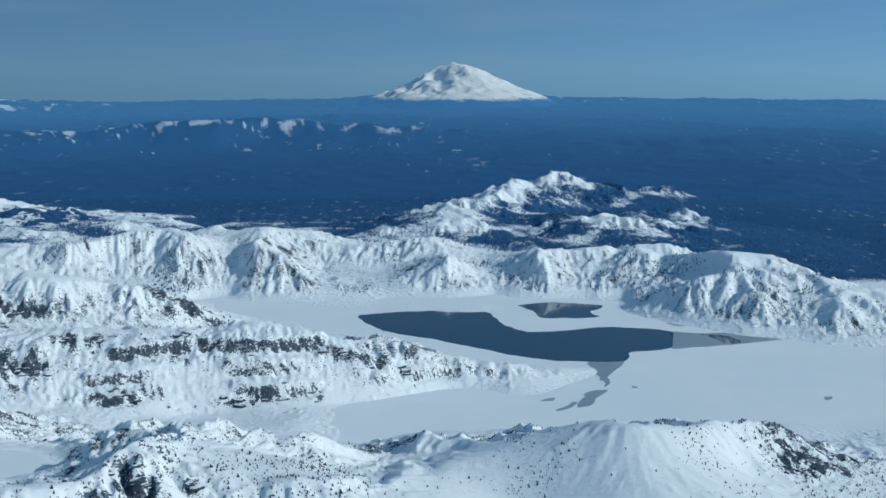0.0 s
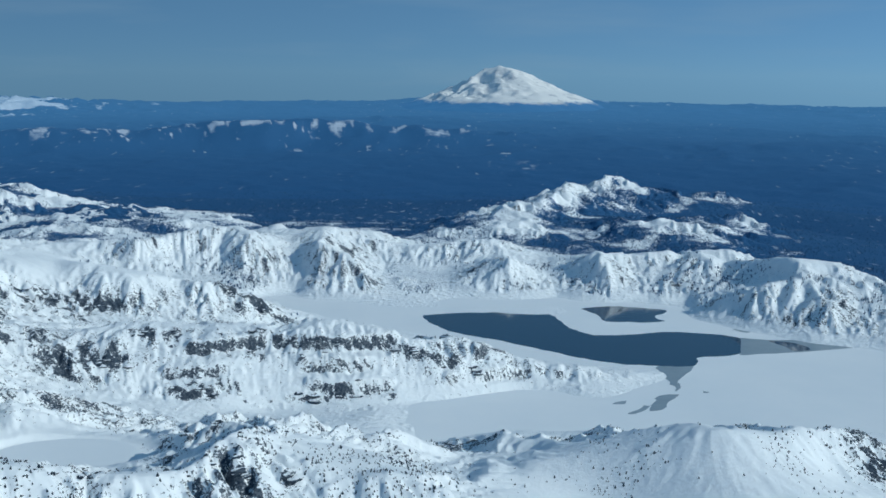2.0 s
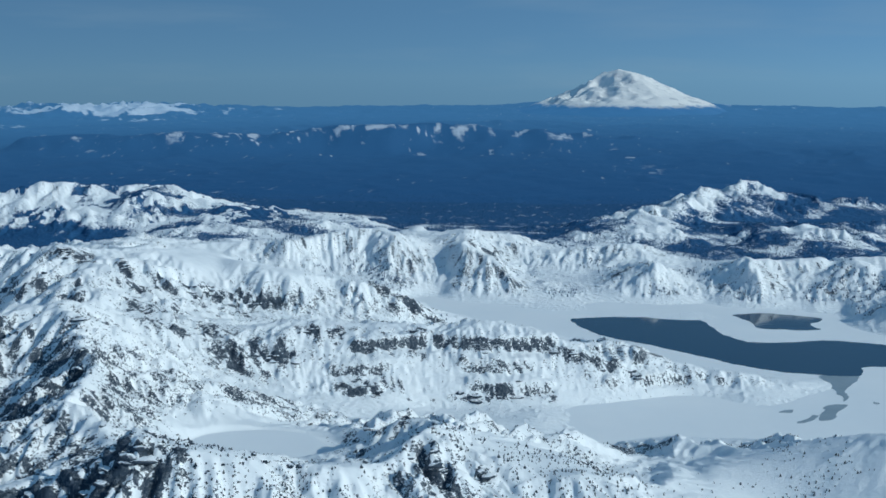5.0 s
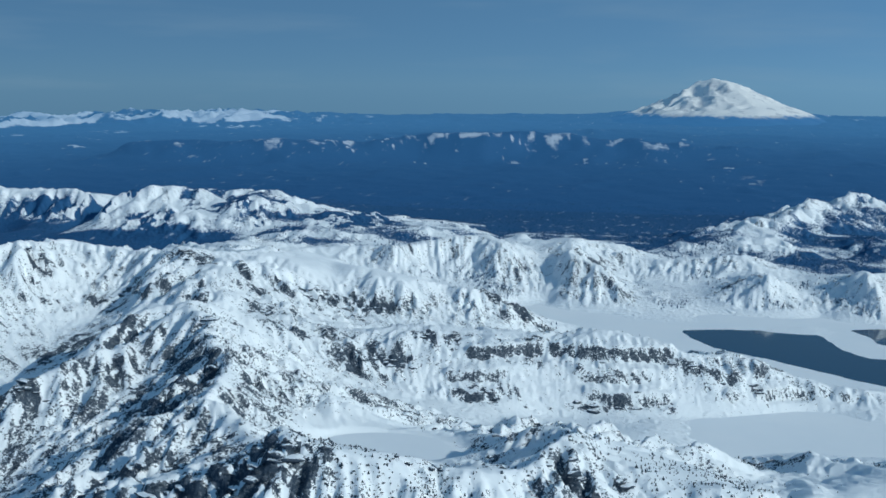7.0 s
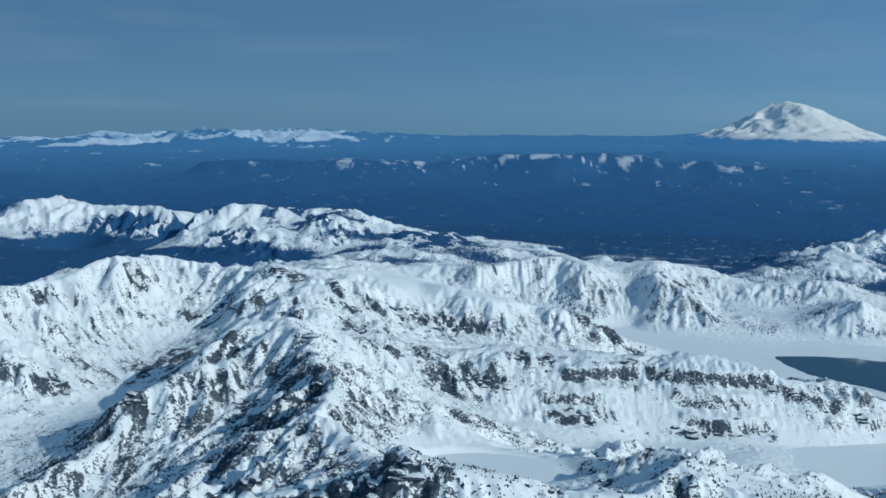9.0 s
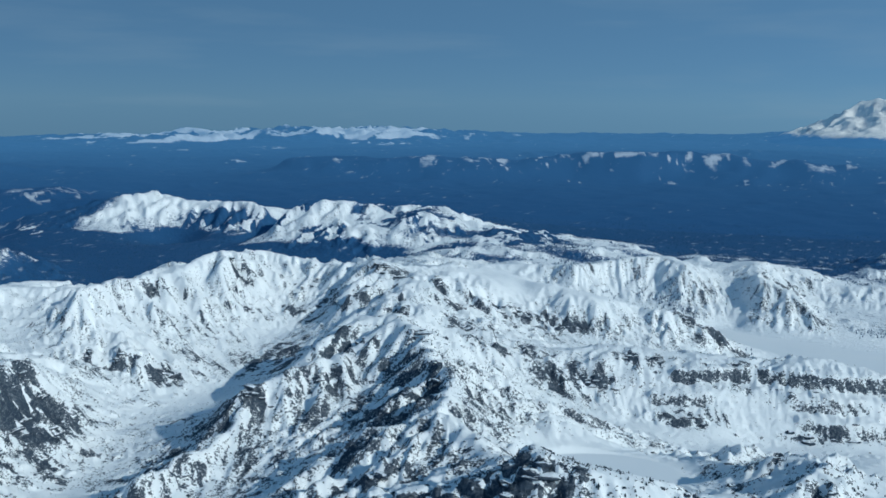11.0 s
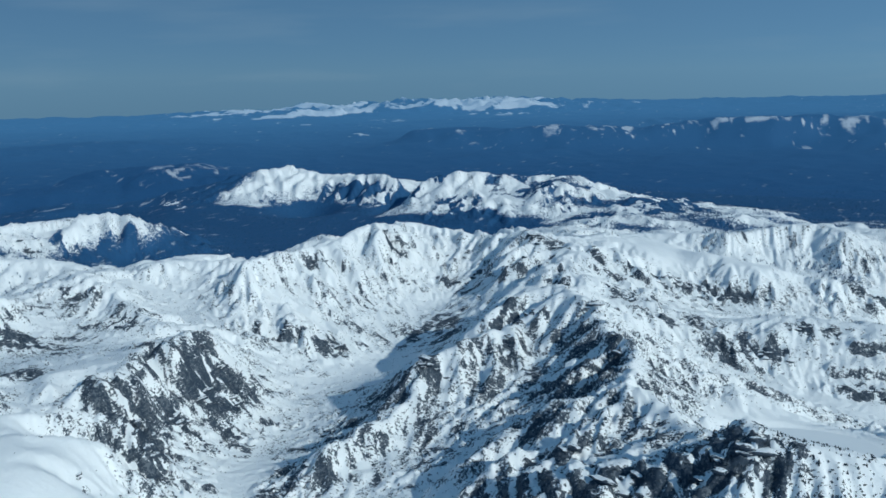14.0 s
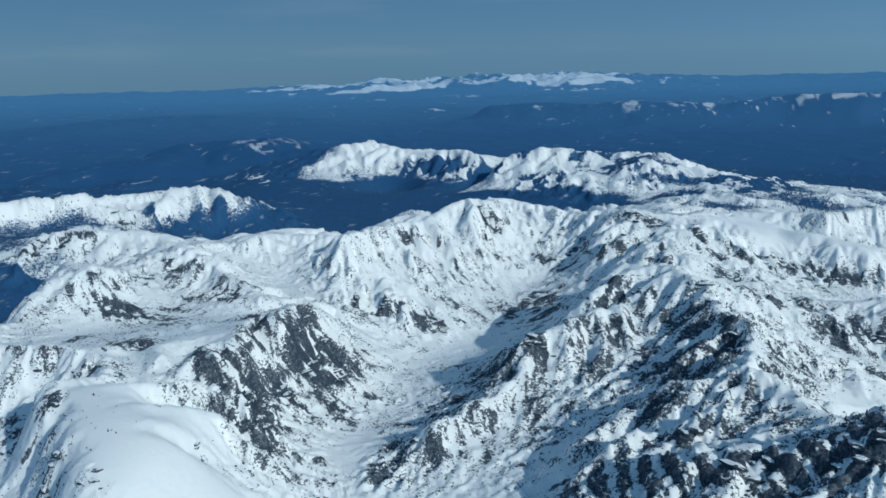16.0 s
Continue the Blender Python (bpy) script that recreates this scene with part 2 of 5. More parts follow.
line((6, 630, 13), (0, 580, 11), (2, 545, 11), (2, 520, 1.5))
line((-29, 606, 14), (-33, 580, 5), (-36, 550, 4), (-32, 520, 1))
line((22, 604, 8), (27, 560, 5), (28, 525, 1))
line((50, 561, 17), (54, 535, 12), (55, 527, 7), (60, 519, 0.6))
line((-128, 575, 14), (-119, 548, 7), (-113, 530, 3.5), (-110, 522, 0.8))
line((-170, 552, 19), (-157, 538, 7), (-149, 520, 1))
line((-222, 540, 17), (-208, 522, 8))
line((-72, 595, 9), (-68, 560, 3), (-66, 525, 0.8))
line((76, 560, 10), (73, 540, 5), (70, 522, 1))
line((104, 585, 15), (90, 545, 8), (86, 530, 6), (80, 516, 1))
line((94, 488, 1), (99, 488, 5), (105, 487, 9.7), (120, 485, 14), (135, 490, 15.5), (147, 498, 18.6), (148, 508, 22), (146, 518, 23.5))
line((98, 508, 4), (110, 515, 7), (122, 528, 12.5), (134, 518, 14), (140, 507, 14.5))
line((104, 500, 6), (118, 500, 10), (130, 504, 12.5))
line((167, 504, 19.5), (160, 490, 17), (153, 475, 14.3), (141, 448, 6), (136, 447, 1))
line((120, 485, 14), (118, 472, 8), (114, 463, 1))
line((182, 490, 14), (190, 480, 13.2), (181, 450, 10.5), (172, 432, 3))
line((190, 480, 13.2), (215, 468, 10), (240, 458, 6))
line((168, 480, 11), (160, 455, 6), (155, 440, 1))
line((150, 560, 3), (175, 545, 2), (210, 530, 0), (260, 520, -2))
line((-128, 512, 0.5), (-98, 513, 0.4), (-70, 501, 0.4), (-42, 507, 0.4), (-19, 515, 0.4), (5, 513, 0.4), (26, 520, 0.4), (34, 515, 0.4), (64, 520, 0.4), (96, 520, 0.4), (95, 503, 0.4), (88, 484, 0.4), (110, 464, 0.4), (131, 452, 0.4), (151, 441, 0.4), (165, 430, 0.4), (191, 424, 0.4), (250, 440, 0.5), (320, 430, 1))
# the lake's bed and the flats
line((-110, 490, -1), (-80, 480, -1), (-40, 470, -1.5), (20, 460, -1.5), (60, 480, -1.5), (90, 450, -1.5), (140, 430, -1.5), (190, 400, -1.5), (260, 390, -1))
line((36, 503, -1.2), (48, 506, -1.2), (64, 509, -1.2), (84, 505, -1.2))
line((-30, 450, -1), (40, 415, -1.5), (75, 390, -1), (65, 370, -1), (40, 355, -1), (0, 335, -1), (-40, 325, -0.8))
line((75, 380, -1), (130, 360, -1), (180, 350, -1), (240, 340, -1))
line((-30, 315, -0.6), (30, 325, -1), (90, 335, -1), (140, 330, -0.8))
line((-55, 334, 0.4), (-60, 322, 0.8), (-41, 312, 0.4), (-24, 305, 0.4), (-4, 317, 0.4), (22, 319, 0.4), (59, 320, 0.4), (89, 326, 0.4), (117, 323, 0.4), (131, 312, 0.4), (150, 316, 0.6), (200, 322, 0.8), (290, 320, 1))
line((110, 300, 3), (140, 296, 4), (200, 290, 6), (300, 280, 8))
# the dark ranges behind
line((-60, 745, 0), (-36, 757, 3), (-15, 760, 8), (7, 797, 13), (35, 819, 11), (50, 880, 13), (63, 928, 17), (88, 970, 9), (112, 995, 17), (149, 999, 8), (189, 1002, 0), (228, 1010, 3), (252, 1020, -10))
line((7, 797, 13), (-15, 741, 9), (-40, 712, 5), (-60, 690, 2))
line((38, 787, 2), (74, 797, 4), (112, 755, 8), (135, 790, 4), (152, 795, 4), (189, 815, 6), (215, 825, -2), (245, 840, -12))
line((112, 755, 8), (150, 725, 2), (175, 700, -4), (215, 690, -8))
line((130, 690, 0), (145, 690, 5), (158, 695, 1))
line((35, 819, 11), (60, 850, 2), (100, 880, -6), (160, 910, -10))
line((-100, 690, -1), (-40, 680, 1), (20, 680, 1), (70, 660, 0), (120, 640, 0), (180, 600, -1), (240, 580, -4), (330, 570, -8))
line((-190, 850, -9), (-100, 800, -4), (-60, 850, -8), (0, 900, -8), (20, 1000, -15))
line((-330, 920, -14), (-160, 990, -15), (-60, 1040, -16))
line((200, 900, -14), (260, 900, -16), (330, 800, -16), (300, 690, -13))
line((-164, 982, -12), (-185, 890, -9))
# the hidden slopes under the path
line((-600, 110, 0), (-400, 100, 5), (-250, 90, -8), (-150, 110, 8), (-50, 120, 12), (80, 150, 10), (250, 180, 8))

SPOTS = []


def spots(*pts):
    SPOTS.extend(pts)


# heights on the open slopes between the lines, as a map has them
# the slopes about the tarn and the near crests
spots((-124, 292, 13), (-118, 177, 43), (-92, 184, 36), (-83, 298, 10), (-75, 200, 32), (-64, 202, 35), (-62, 209, 35.5), (-52, 204, 29.5), (-48, 209, 30), (-31, 211, 28), (-31, 253, 20), (-12, 285, 9.5), (-5, 278, 13.5), (-4, 268, 12.5), (1, 235, 17.5), (9, 243, 19), (15, 288, 10), (17, 236, 16), (24, 246, 21.5), (33, 249, 25), (49, 243, 27), (50, 230, 21.5), (98, 269, 16.5))
# the long spine and its flanks
spots((-245, 184, 3), (-242, 294, 22), (-235, 203, 13), (-235, 294, 29.5), (-230, 208, 12), (-230, 232, 19.5), (-224, 243, 27), (-224, 259, 29), (-223, 231, 16), (-220, 219, 11), (-214, 231, 15.5), (-214, 245, 21.5), (-214, 283, 34.5), (-208, 273, 29.5), (-208, 296, 39.5), (-205, 250, 25), (-200, 241, 21.5), (-196, 205, 17), (-195, 227, 20), (-191, 282, 40), (-188, 252, 26), (-177, 204, 25.5), (-175, 252, 36.5), (-174, 262, 36), (-171, 214, 30), (-170, 246, 35.5), (-168, 260, 32.5), (-166, 205, 29.5), (-165, 284, 26.5), (-161, 217, 36))
spots((-158, 197, 27), (-154, 237, 30.5), (-148, 202, 30.5), (-148, 246, 25))
# the buttress and the near valley
spots((-403, 225, 36), (-376, 215, 16), (-359, 213, 21.5), (-325, 161, 23.5), (-316, 210, 25), (-306, 183, 23), (-306, 210, 18.5), (-306, 225, 23), (-300, 231, 15), (-298, 165, 23), (-296, 219, 6.5), (-295, 237, 13), (-289, 185, 14.5), (-288, 140, 26.5), (-285, 232, 4), (-284, 194, 5.5), (-282, 169, 18.5), (-282, 180, 14), (-281, 216, 0.5), (-280, 208, 1.5), (-278, 191, 4.5), (-275, 135, 24), (-272, 117, 26.5), (-272, 166, 9.5), (-268, 129, 21), (-267, 223, -1.5))
# the cirque walls
spots((-604, 396, 12), (-582, 398, 6), (-409, 252, 30), (-402, 288, 31), (-400, 281, 33), (-397, 338, 31.5), (-395, 329, 30.5), (-391, 294, 26.5), (-387, 357, 26), (-383, 244, 21), (-382, 297, 26.5), (-380, 259, 29.5), (-360, 290, 21), (-359, 258, 27.5), (-358, 275, 20), (-355, 302, 31), (-347, 301, 34), (-339, 302, 28), (-338, 284, 20.5), (-332, 335, 29.5), (-329, 314, 22), (-328, 354, 32), (-324, 378, 39.5), (-323, 387, 36.5), (-321, 358, 29), (-321, 396, 37), (-319, 287, 17), (-314, 360, 27), (-310, 273, 8.5), (-307, 293, 17))
spots((-306, 397, 27), (-305, 385, 24.5), (-304, 373, 20.5), (-303, 405, 32), (-302, 339, 15), (-301, 348, 13.5), (-298, 295, 10), (-295, 312, 9), (-292, 317, 9), (-290, 361, 13), (-281, 257, 4.5), (-272, 270, 6.5), (-271, 384, 29.5), (-264, 401, 40.5), (-257, 402, 40), (-243, 310, 26.5), (-239, 364, 37))
# the banded bench and the dome above it
spots((-229, 308, 35.5), (-226, 376, 38), (-220, 404, 36.5), (-212, 334, 31), (-204, 449, 30), (-203, 352, 28), (-201, 396, 28.5), (-190, 407, 22), (-187, 347, 25.5), (-180, 426, 30), (-178, 435, 28.5), (-170, 410, 25.5), (-169, 354, 18.5), (-167, 341, 19.5), (-165, 400, 16), (-163, 321, 11.5), (-154, 340, 16.5), (-152, 440, 23.5), (-149, 324, 8.5), (-147, 404, 15.5), (-146, 315, 6.5), (-145, 415, 18), (-144, 353, 22.5), (-135, 337, 10), (-129, 322, 4), (-128, 401, 12.5), (-120, 435, 16.5), (-117, 358, 21), (-116, 325, 3), (-115, 341, 10.5))
spots((-108, 317, 2.5), (-100, 355, 17.5), (-100, 453, 3.5), (-98, 339, 5.5), (-85, 360, 18.5), (-84, 349, 9), (-72, 344, 5), (-72, 353, 12.5), (-72, 364, 23), (-56, 352, 9), (-48, 318, 2.5), (-40, 371, 17), (-39, 352, 5), (-23, 355, 2), (-11, 368, 10.5), (-6, 363, 0), (22, 371, 4))
# the hills across the lake
spots((-250, 441, 35), (-197, 550, 22.5), (-172, 556, 20), (-151, 518, 9), (-148, 537, 11), (-132, 553, 22), (-117, 541, 5.5), (-114, 532, 4), (-105, 595, 20.5), (-104, 548, 20), (-97, 601, 19.5), (-93, 542, 19.5), (-88, 521, 6.5), (-82, 595, 9), (-76, 528, 10.5), (-59, 529, 5.5), (-44, 560, 3.5), (-44, 588, 7.5), (-28, 525, 0.5), (-19, 587, 9), (-10, 536, 8.5), (2, 526, 1), (8, 538, 11.5), (24, 536, 2.5), (35, 529, 1), (50, 536, 12.5), (54, 545, 15.5), (78, 519, 1.5), (94, 487, 1), (100, 545, 14.5))
spots((115, 531, 8.5), (134, 578, 16), (136, 482, 16))
# the hills and mountains behind
spots((-650, 784, 2.5), (-644, 767, -8.5), (-620, 809, 13), (-615, 768, -4.5), (-612, 757, -15.5), (-602, 481, 21.5), (-596, 806, 14), (-592, 439, 6.5), (-587, 456, 7.5), (-586, 783, 5), (-573, 466, -0.5), (-573, 773, 0), (-572, 485, 16), (-496, 737, 8.5), (-490, 779, 22.5), (-480, 732, 6), (-467, 733, 6), (-453, 763, 12), (-447, 708, 1.5), (-437, 730, 9), (-419, 757, 11.5), (-418, 454, 19.5), (-399, 772, 20.5), (-380, 737, 8.5), (-375, 757, 14.5), (-357, 753, 7.5), (-318, 679, 6), (-292, 694, 6), (-291, 676, 3.5), (-272, 697, 5))
spots((-255, 780, 3), (-221, 811, -2.5), (-197, 797, -6), (-70, 656, 10), (-65, 648, 3), (-10, 766, 10.5), (13, 631, 6.5), (21, 792, 11.5), (26, 711, 6), (54, 813, 0), (69, 741, -1.5), (90, 745, 6.5), (119, 743, 7.5), (151, 759, 5.5), (173, 743, -0.5))

CELL, X0, X1, Y0, Y1 = 2.5, -820.0, 420.0, 40.0, 1130.0
NX, NY = int((X1 - X0) / CELL) + 1, int((Y1 - Y0) / CELL) + 1


def spread():
    """The height over the plan: each line holds its height, and the land between is stretched evenly from line to line."""
    fixed, count = np.zeros((NX, NY)), np.zeros((NX, NY))
    for pts in LINES:
        for a, b in zip(pts, pts[1:]):
            a, b = np.array(a, float), np.array(b, float)
            n = int(np.hypot(*(b - a)[:2]) / CELL * 2) + 2
            s = a + (b - a) * np.linspace(0, 1, n)[:, None]
            i, j = np.rint((s[:, 0] - X0) / CELL).astype(int), np.rint((s[:, 1] - Y0) / CELL).astype(int)
            ok = (i >= 0) & (i < NX) & (j >= 0) & (j < NY)
            np.add.at(fixed, (i[ok], j[ok]), s[ok, 2])
            np.add.at(count, (i[ok], j[ok]), 1)
    gx = np.linspace(X0, X1, NX)
    fixed[:, -1] += np.where(count[:, -1] == 0, -16, 0)
    count[:, -1] += count[:, -1] == 0
    fixed[:, 0] += np.where(count[:, 0] == 0, 4, 0)
    count[:, 0] += count[:, 0] == 0
    for edge, lo in ((0, -8), (-1, 3)):
        free = count[edge] == 0
        fixed[edge] += np.where(free, np.linspace(lo, -16, NY), 0)
        count[edge] += free
    pyramid = [(fixed, count)]
    while min(pyramid[-1][0].shape) > 24:
        f, c = pyramid[-1]
        n, m = (f.shape[0] + 1) // 2, (f.shape[1] + 1) // 2
        F, K = np.zeros((n * 2, m * 2)), np.zeros((n * 2, m * 2))
        F[: f.shape[0], : f.shape[1]], K[: f.shape[0], : f.shape[1]] = f, c
        pyramid.append((F.reshape(n, 2, m, 2).sum((1, 3)), K.reshape(n, 2, m, 2).sum((1, 3))))
    h = None
    for f, c in reversed(pyramid):
        on = c > 0
        held = f / np.maximum(c, 1)
        h = np.full(f.shape, held[on].mean()) if h is None else np.repeat(np.repeat(h, 2, 0), 2, 1)[: f.shape[0], : f.shape[1]]
        for _ in range(140):
            h[on] = held[on]
            p = np.pad(h, 1, mode="edge")
            h = (p[2:, 1:-1] + p[:-2, 1:-1] + p[1:-1, 2:] + p[1:-1, :-2]) / 4
        h[on] = held[on]
    for _ in range(2):
        p = np.pad(h, 1, mode="edge")
        h = 0.5 * h + 0.125 * (p[2:, 1:-1] + p[:-2, 1:-1] + p[1:-1, 2:] + p[1:-1, :-2])
    return h


def blurred(h, cells):
    """h with all that is narrower than so many cells taken away."""
    for axis in (0, 1):
        for _ in range(3):
            n = h.shape[axis]
            p = np.pad(h, [(cells + 1, cells) if k == axis else (0, 0) for k in (0, 1)], mode="edge").cumsum(axis)
            w = 2 * cells + 1
            h = (np.take(p, np.arange(w, w + n), axis) - np.take(p, np.arange(0, n), axis)) / w
    return h


def settled(h, wide=17.0):
    """The heights h bent softly until they pass through the spots, while the lines keep theirs."""
    at = np.array(SPOTS + [p for pts in LINES for p in pts], float)
    u, v = np.clip((at[:, 0] - X0) / CELL, 0, NX - 1.001), np.clip((at[:, 1] - Y0) / CELL, 0, NY - 1.001)
    i, j = np.rint(u).astype(int), np.rint(v).astype(int)
    miss = at[:, 2] - h[i, j]
    miss[len(SPOTS):] = np.clip(miss[len(SPOTS):], -2, 2)
    reach = wide * (1 + np.maximum(np.hypot(at[:, 0], at[:, 1]) - 350, 0) / 900)
    gap2 = (at[:, None, 0] - at[None, :, 0]) ** 2 + (at[:, None, 1] - at[None, :, 1]) ** 2
    doubt = np.where(np.arange(len(at)) < len(SPOTS), 0.06, 0.25)
    pull = np.linalg.solve(np.exp(-gap2 / (2 * reach[:, None] * reach[None, :])) + np.diag(doubt), miss)
    out = h.copy()
    for k in range(len(at)):
        r = int(3.2 * reach[k] / CELL)
        a, b, c, d = max(i[k] - r, 0), min(i[k] + r + 1, NX), max(j[k] - r, 0), min(j[k] + r + 1, NY)
        dx, dy = X0 + CELL * np.arange(a, b) - at[k, 0], Y0 + CELL * np.arange(c, d) - at[k, 1]
        out[a:b, c:d] += pull[k] * np.exp(-dx[:, None] ** 2 / (2 * reach[k] ** 2)) * np.exp(-dy[None] ** 2 / (2 * reach[k] ** 2))
    return out


BASE = settled(spread())


# smooth drifted slopes: centre and reach
CALM_SPOTS = ((-116, 240, 27), (-103, 238, 18), (-104, 183, 10), (-82, 191, 8), (-304, 144, 11), (-290, 136, 15), (-276, 130, 16), (-282, 148, 11), (-264, 138, 14), (62, 241, 24), (30, 228, 28), (-205, 436, 26), (-170, 432, 20), (20, 238, 34), (45, 235, 25), (-40, 220, 18), (155, 525, 18))


def calm_at(x, y):
    calm = np.zeros_like(x)
    for sx, sy, reach in CALM_SPOTS:
        calm = np.maximum(calm, np.exp(-(((x - sx) ** 2 + (y - sy) ** 2) / reach ** 2) ** 2))
    return calm


def spaced(a, k=1):
    p = np.pad(a, 1, mode="edge")
    return (1 - 0.5 * k) * a + 0.125 * k * (p[2:, 1:-1] + p[:-2, 1:-1] + p[1:-1, 2:] + p[1:-1, :-2])


def erode(h, cell, rounds, drops, steps, seed, rate):
    """Water runs down the heights in many drops and carves gullies between sharp ribs."""
    rs = np.random.default_rng(seed)
    n, m = h.shape
    h = h / cell
    for _ in range(rounds):
        px, py = rs.uniform(1, n - 3, drops), rs.uniform(1, m - 3, drops)
        dx, dy, load, water, pace = np.zeros(drops), np.zeros(drops), np.zeros(drops), np.ones(drops), np.ones(drops)
        for _ in range(steps):
            i, j = px.astype(int), py.astype(int)
            fu, fv = px - i, py - j
            k = i * m + j
            flat_h = h.ravel()
            a, b, c, d = flat_h[k], flat_h[k + m], flat_h[k + 1], flat_h[k + m + 1]
            here = a * (1 - fu) * (1 - fv) + b * fu * (1 - fv) + c * (1 - fu) * fv + d * fu * fv
            dx = 0.15 * dx - ((b - a) * (1 - fv) + (d - c) * fv)
            dy = 0.15 * dy - ((c - a) * (1 - fu) + (d - b) * fu)
            size = np.hypot(dx, dy) + 1e-6
            dx, dy = dx / size, dy / size
            px, py = np.clip(px + dx, 1, n - 3), np.clip(py + dy, 1, m - 3)
            i2, j2 = px.astype(int), py.astype(int)
            gu, gv = px - i2, py - j2
            k2 = i2 * m + j2
            there = flat_h[k2] * (1 - gu) * (1 - gv) + flat_h[k2 + m] * gu * (1 - gv) + flat_h[k2 + 1] * (1 - gu) * gv + flat_h[k2 + m + 1] * gu * gv
            fall = there - here
            room = np.maximum(-fall, 0.01) * pace * water * 6
            give = np.where(fall > 0, np.minimum(fall, load), np.where(load > room, (load - room) * 0.25, -np.minimum((room - load) * rate, np.maximum(-fall, 0))))
            load -= give
            pace = np.sqrt(np.clip(pace * pace - fall * 1.5, 0.05, 9))
            water *= 0.975
            spill = np.bincount(np.concatenate([k, k + m, k + 1, k + m + 1]), np.concatenate([give * (1 - fu) * (1 - fv), give * fu * (1 - fv), give * (1 - fu) * fv, give * fu * fv]), n * m).reshape(n, m)
            h = h + np.clip(spaced(spill), -0.12, 0.12)
    return h * cell


def grid_of(x0, x1, y0, y1, cell):
    return np.meshgrid(np.linspace(x0, x1, int((x1 - x0) / cell) + 1), np.linspace(y0, y1, int((y1 - y0) / cell) + 1), indexing="ij")


# the broad forms, roughened and then worn down by water
gx, gy = grid_of(X0, X1, Y0, Y1, CELL)
WIDE = BASE.copy()
for _ in range(14):
    WIDE = spaced(WIDE, 2)
slope = np.hypot(*np.gradient(WIDE, CELL))
FREE = smooth(BASE, 0.8, 4) * (1 - 0.92 * calm_at(gx, gy))
FREE = np.maximum(FREE, smooth(gy + 0.3 * np.abs(gx + 100), 660, 760) * smooth(BASE, -8, -2))
FREE = np.maximum(FREE, smooth(-gx, 170, 205) * smooth(BASE, -7, -2) * (1 - 0.92 * calm_at(gx, gy)))
FREE = np.maximum(FREE, smooth(-gx, 430, 480) * smooth(BASE, -8, -2))
rough = FREE * (0.45 + 0.55 * smooth(slope, 0.05, 0.3))
across_lake = smooth(gy, 430, 480) * smooth(gx, -280, -200) * (1 - smooth(gy, 620, 660))
behind = np.maximum(smooth(gy + 0.3 * np.abs(gx + 100), 660, 760), smooth(-gx, 430, 480))
broad = BASE + rough * (1.4 - 0.6 * across_lake + 2.6 * behind + 2.2 * smooth(gx, -140, -60) * smooth(gy, 680, 740)) * ((ridged(gx + 9 * fbm(gx, gy, 40, 2, 61), gy + 9 * fbm(gx, gy, 40, 2, 67), 46, 4, 71, 0.52) - 0.7))
shelf = np.exp(-(((gx + 70) / 130) ** 2 + ((gy - 355) / 24) ** 2) ** 2)
BROAD = BASE + 0.9 * FREE * (1 - 0.2 * across_lake) * (1 - 0.85 * shelf) * (1 - 0.5 * np.exp(-(((gx + 142) / 42) ** 2 + ((gy - 182) / 20) ** 2) ** 2)) * (erode(broad, CELL, 6, 30000, 26, 5, 0.25) - BASE)
BROAD += blurred(BASE - BROAD, 3)  # the wearing takes no height away on the whole
WIDE = BROAD.copy()
for _ in range(5):
    WIDE = spaced(WIDE, 2)
SLOPE_X, SLOPE_Y = np.gradient(WIDE, CELL)


def sample(grid, x, y):
    u, v = np.clip((x - X0) / CELL, 0, NX - 1.001), np.clip((y - Y0) / CELL, 0, NY - 1.001)
    i, j = u.astype(int), v.astype(int)
    fu, fv = u - i, v - j
    return (grid[i, j] * (1 - fu) + grid[i + 1, j] * fu) * (1 - fv) + (grid[i, j + 1] * (1 - fu) + grid[i + 1, j + 1] * fu) * fv


# the nearer mountains once more at a finer scale
FINE, FX0, FX1, FY0, FY1 = 0.8, -440.0, 230.0, 130.0, 640.0
gx, gy = grid_of(FX0, FX1, FY0, FY1, FINE)
start = sample(BROAD, gx, gy)
free = sample(FREE, gx, gy)
tilt = smooth(np.hypot(sample(SLOPE_X, gx, gy), sample(SLOPE_Y, gx, gy)), 0.06, 0.35)
beyond = smooth(gy, 430, 480) * smooth(gx, -280, -200) * (1 - smooth(gy, 620, 660))
start = start + free * (0.4 + 0.6 * tilt) * (1 - 0.55 * beyond) * (0.8 * (ridged(gx + 3 * fbm(gx, gy, 12, 2, 81), gy + 3 * fbm(gx, gy, 12, 2, 83), 15, 4, 85, 0.64) - 0.8))
worn = erode(start, FINE, 7, 60000, 30, 9, 0.3)
CARVED = (worn - sample(BROAD, gx, gy)) * free
shelf = np.exp(-(((gx + 70) / 130) ** 2 + ((gy - 355) / 24) ** 2) ** 2)
cliff = np.exp(-(((gx + 142) / 42) ** 2 + ((gy - 182) / 20) ** 2) ** 2)
CARVED *= (0.3 + 0.6 * smooth(fbm(gx, gy, 55, 3, 87), -0.4, 0.4)) * (1 - 0.5 * beyond) * (1 - 0.85 * shelf) * (1 - 0.6 * cliff)
even_out = spaced(spaced(spaced(CARVED, 2), 2), 2)
CARVED += 0.7 * (CARVED - even_out)
rim = np.minimum(np.minimum(gx - FX0, FX1 - gx), np.minimum(gy - FY0, FY1 - gy))
CARVED -= blurred(CARVED, 7)
CARVED *= smooth(rim, 0, 40)
SCOUR = worn - start


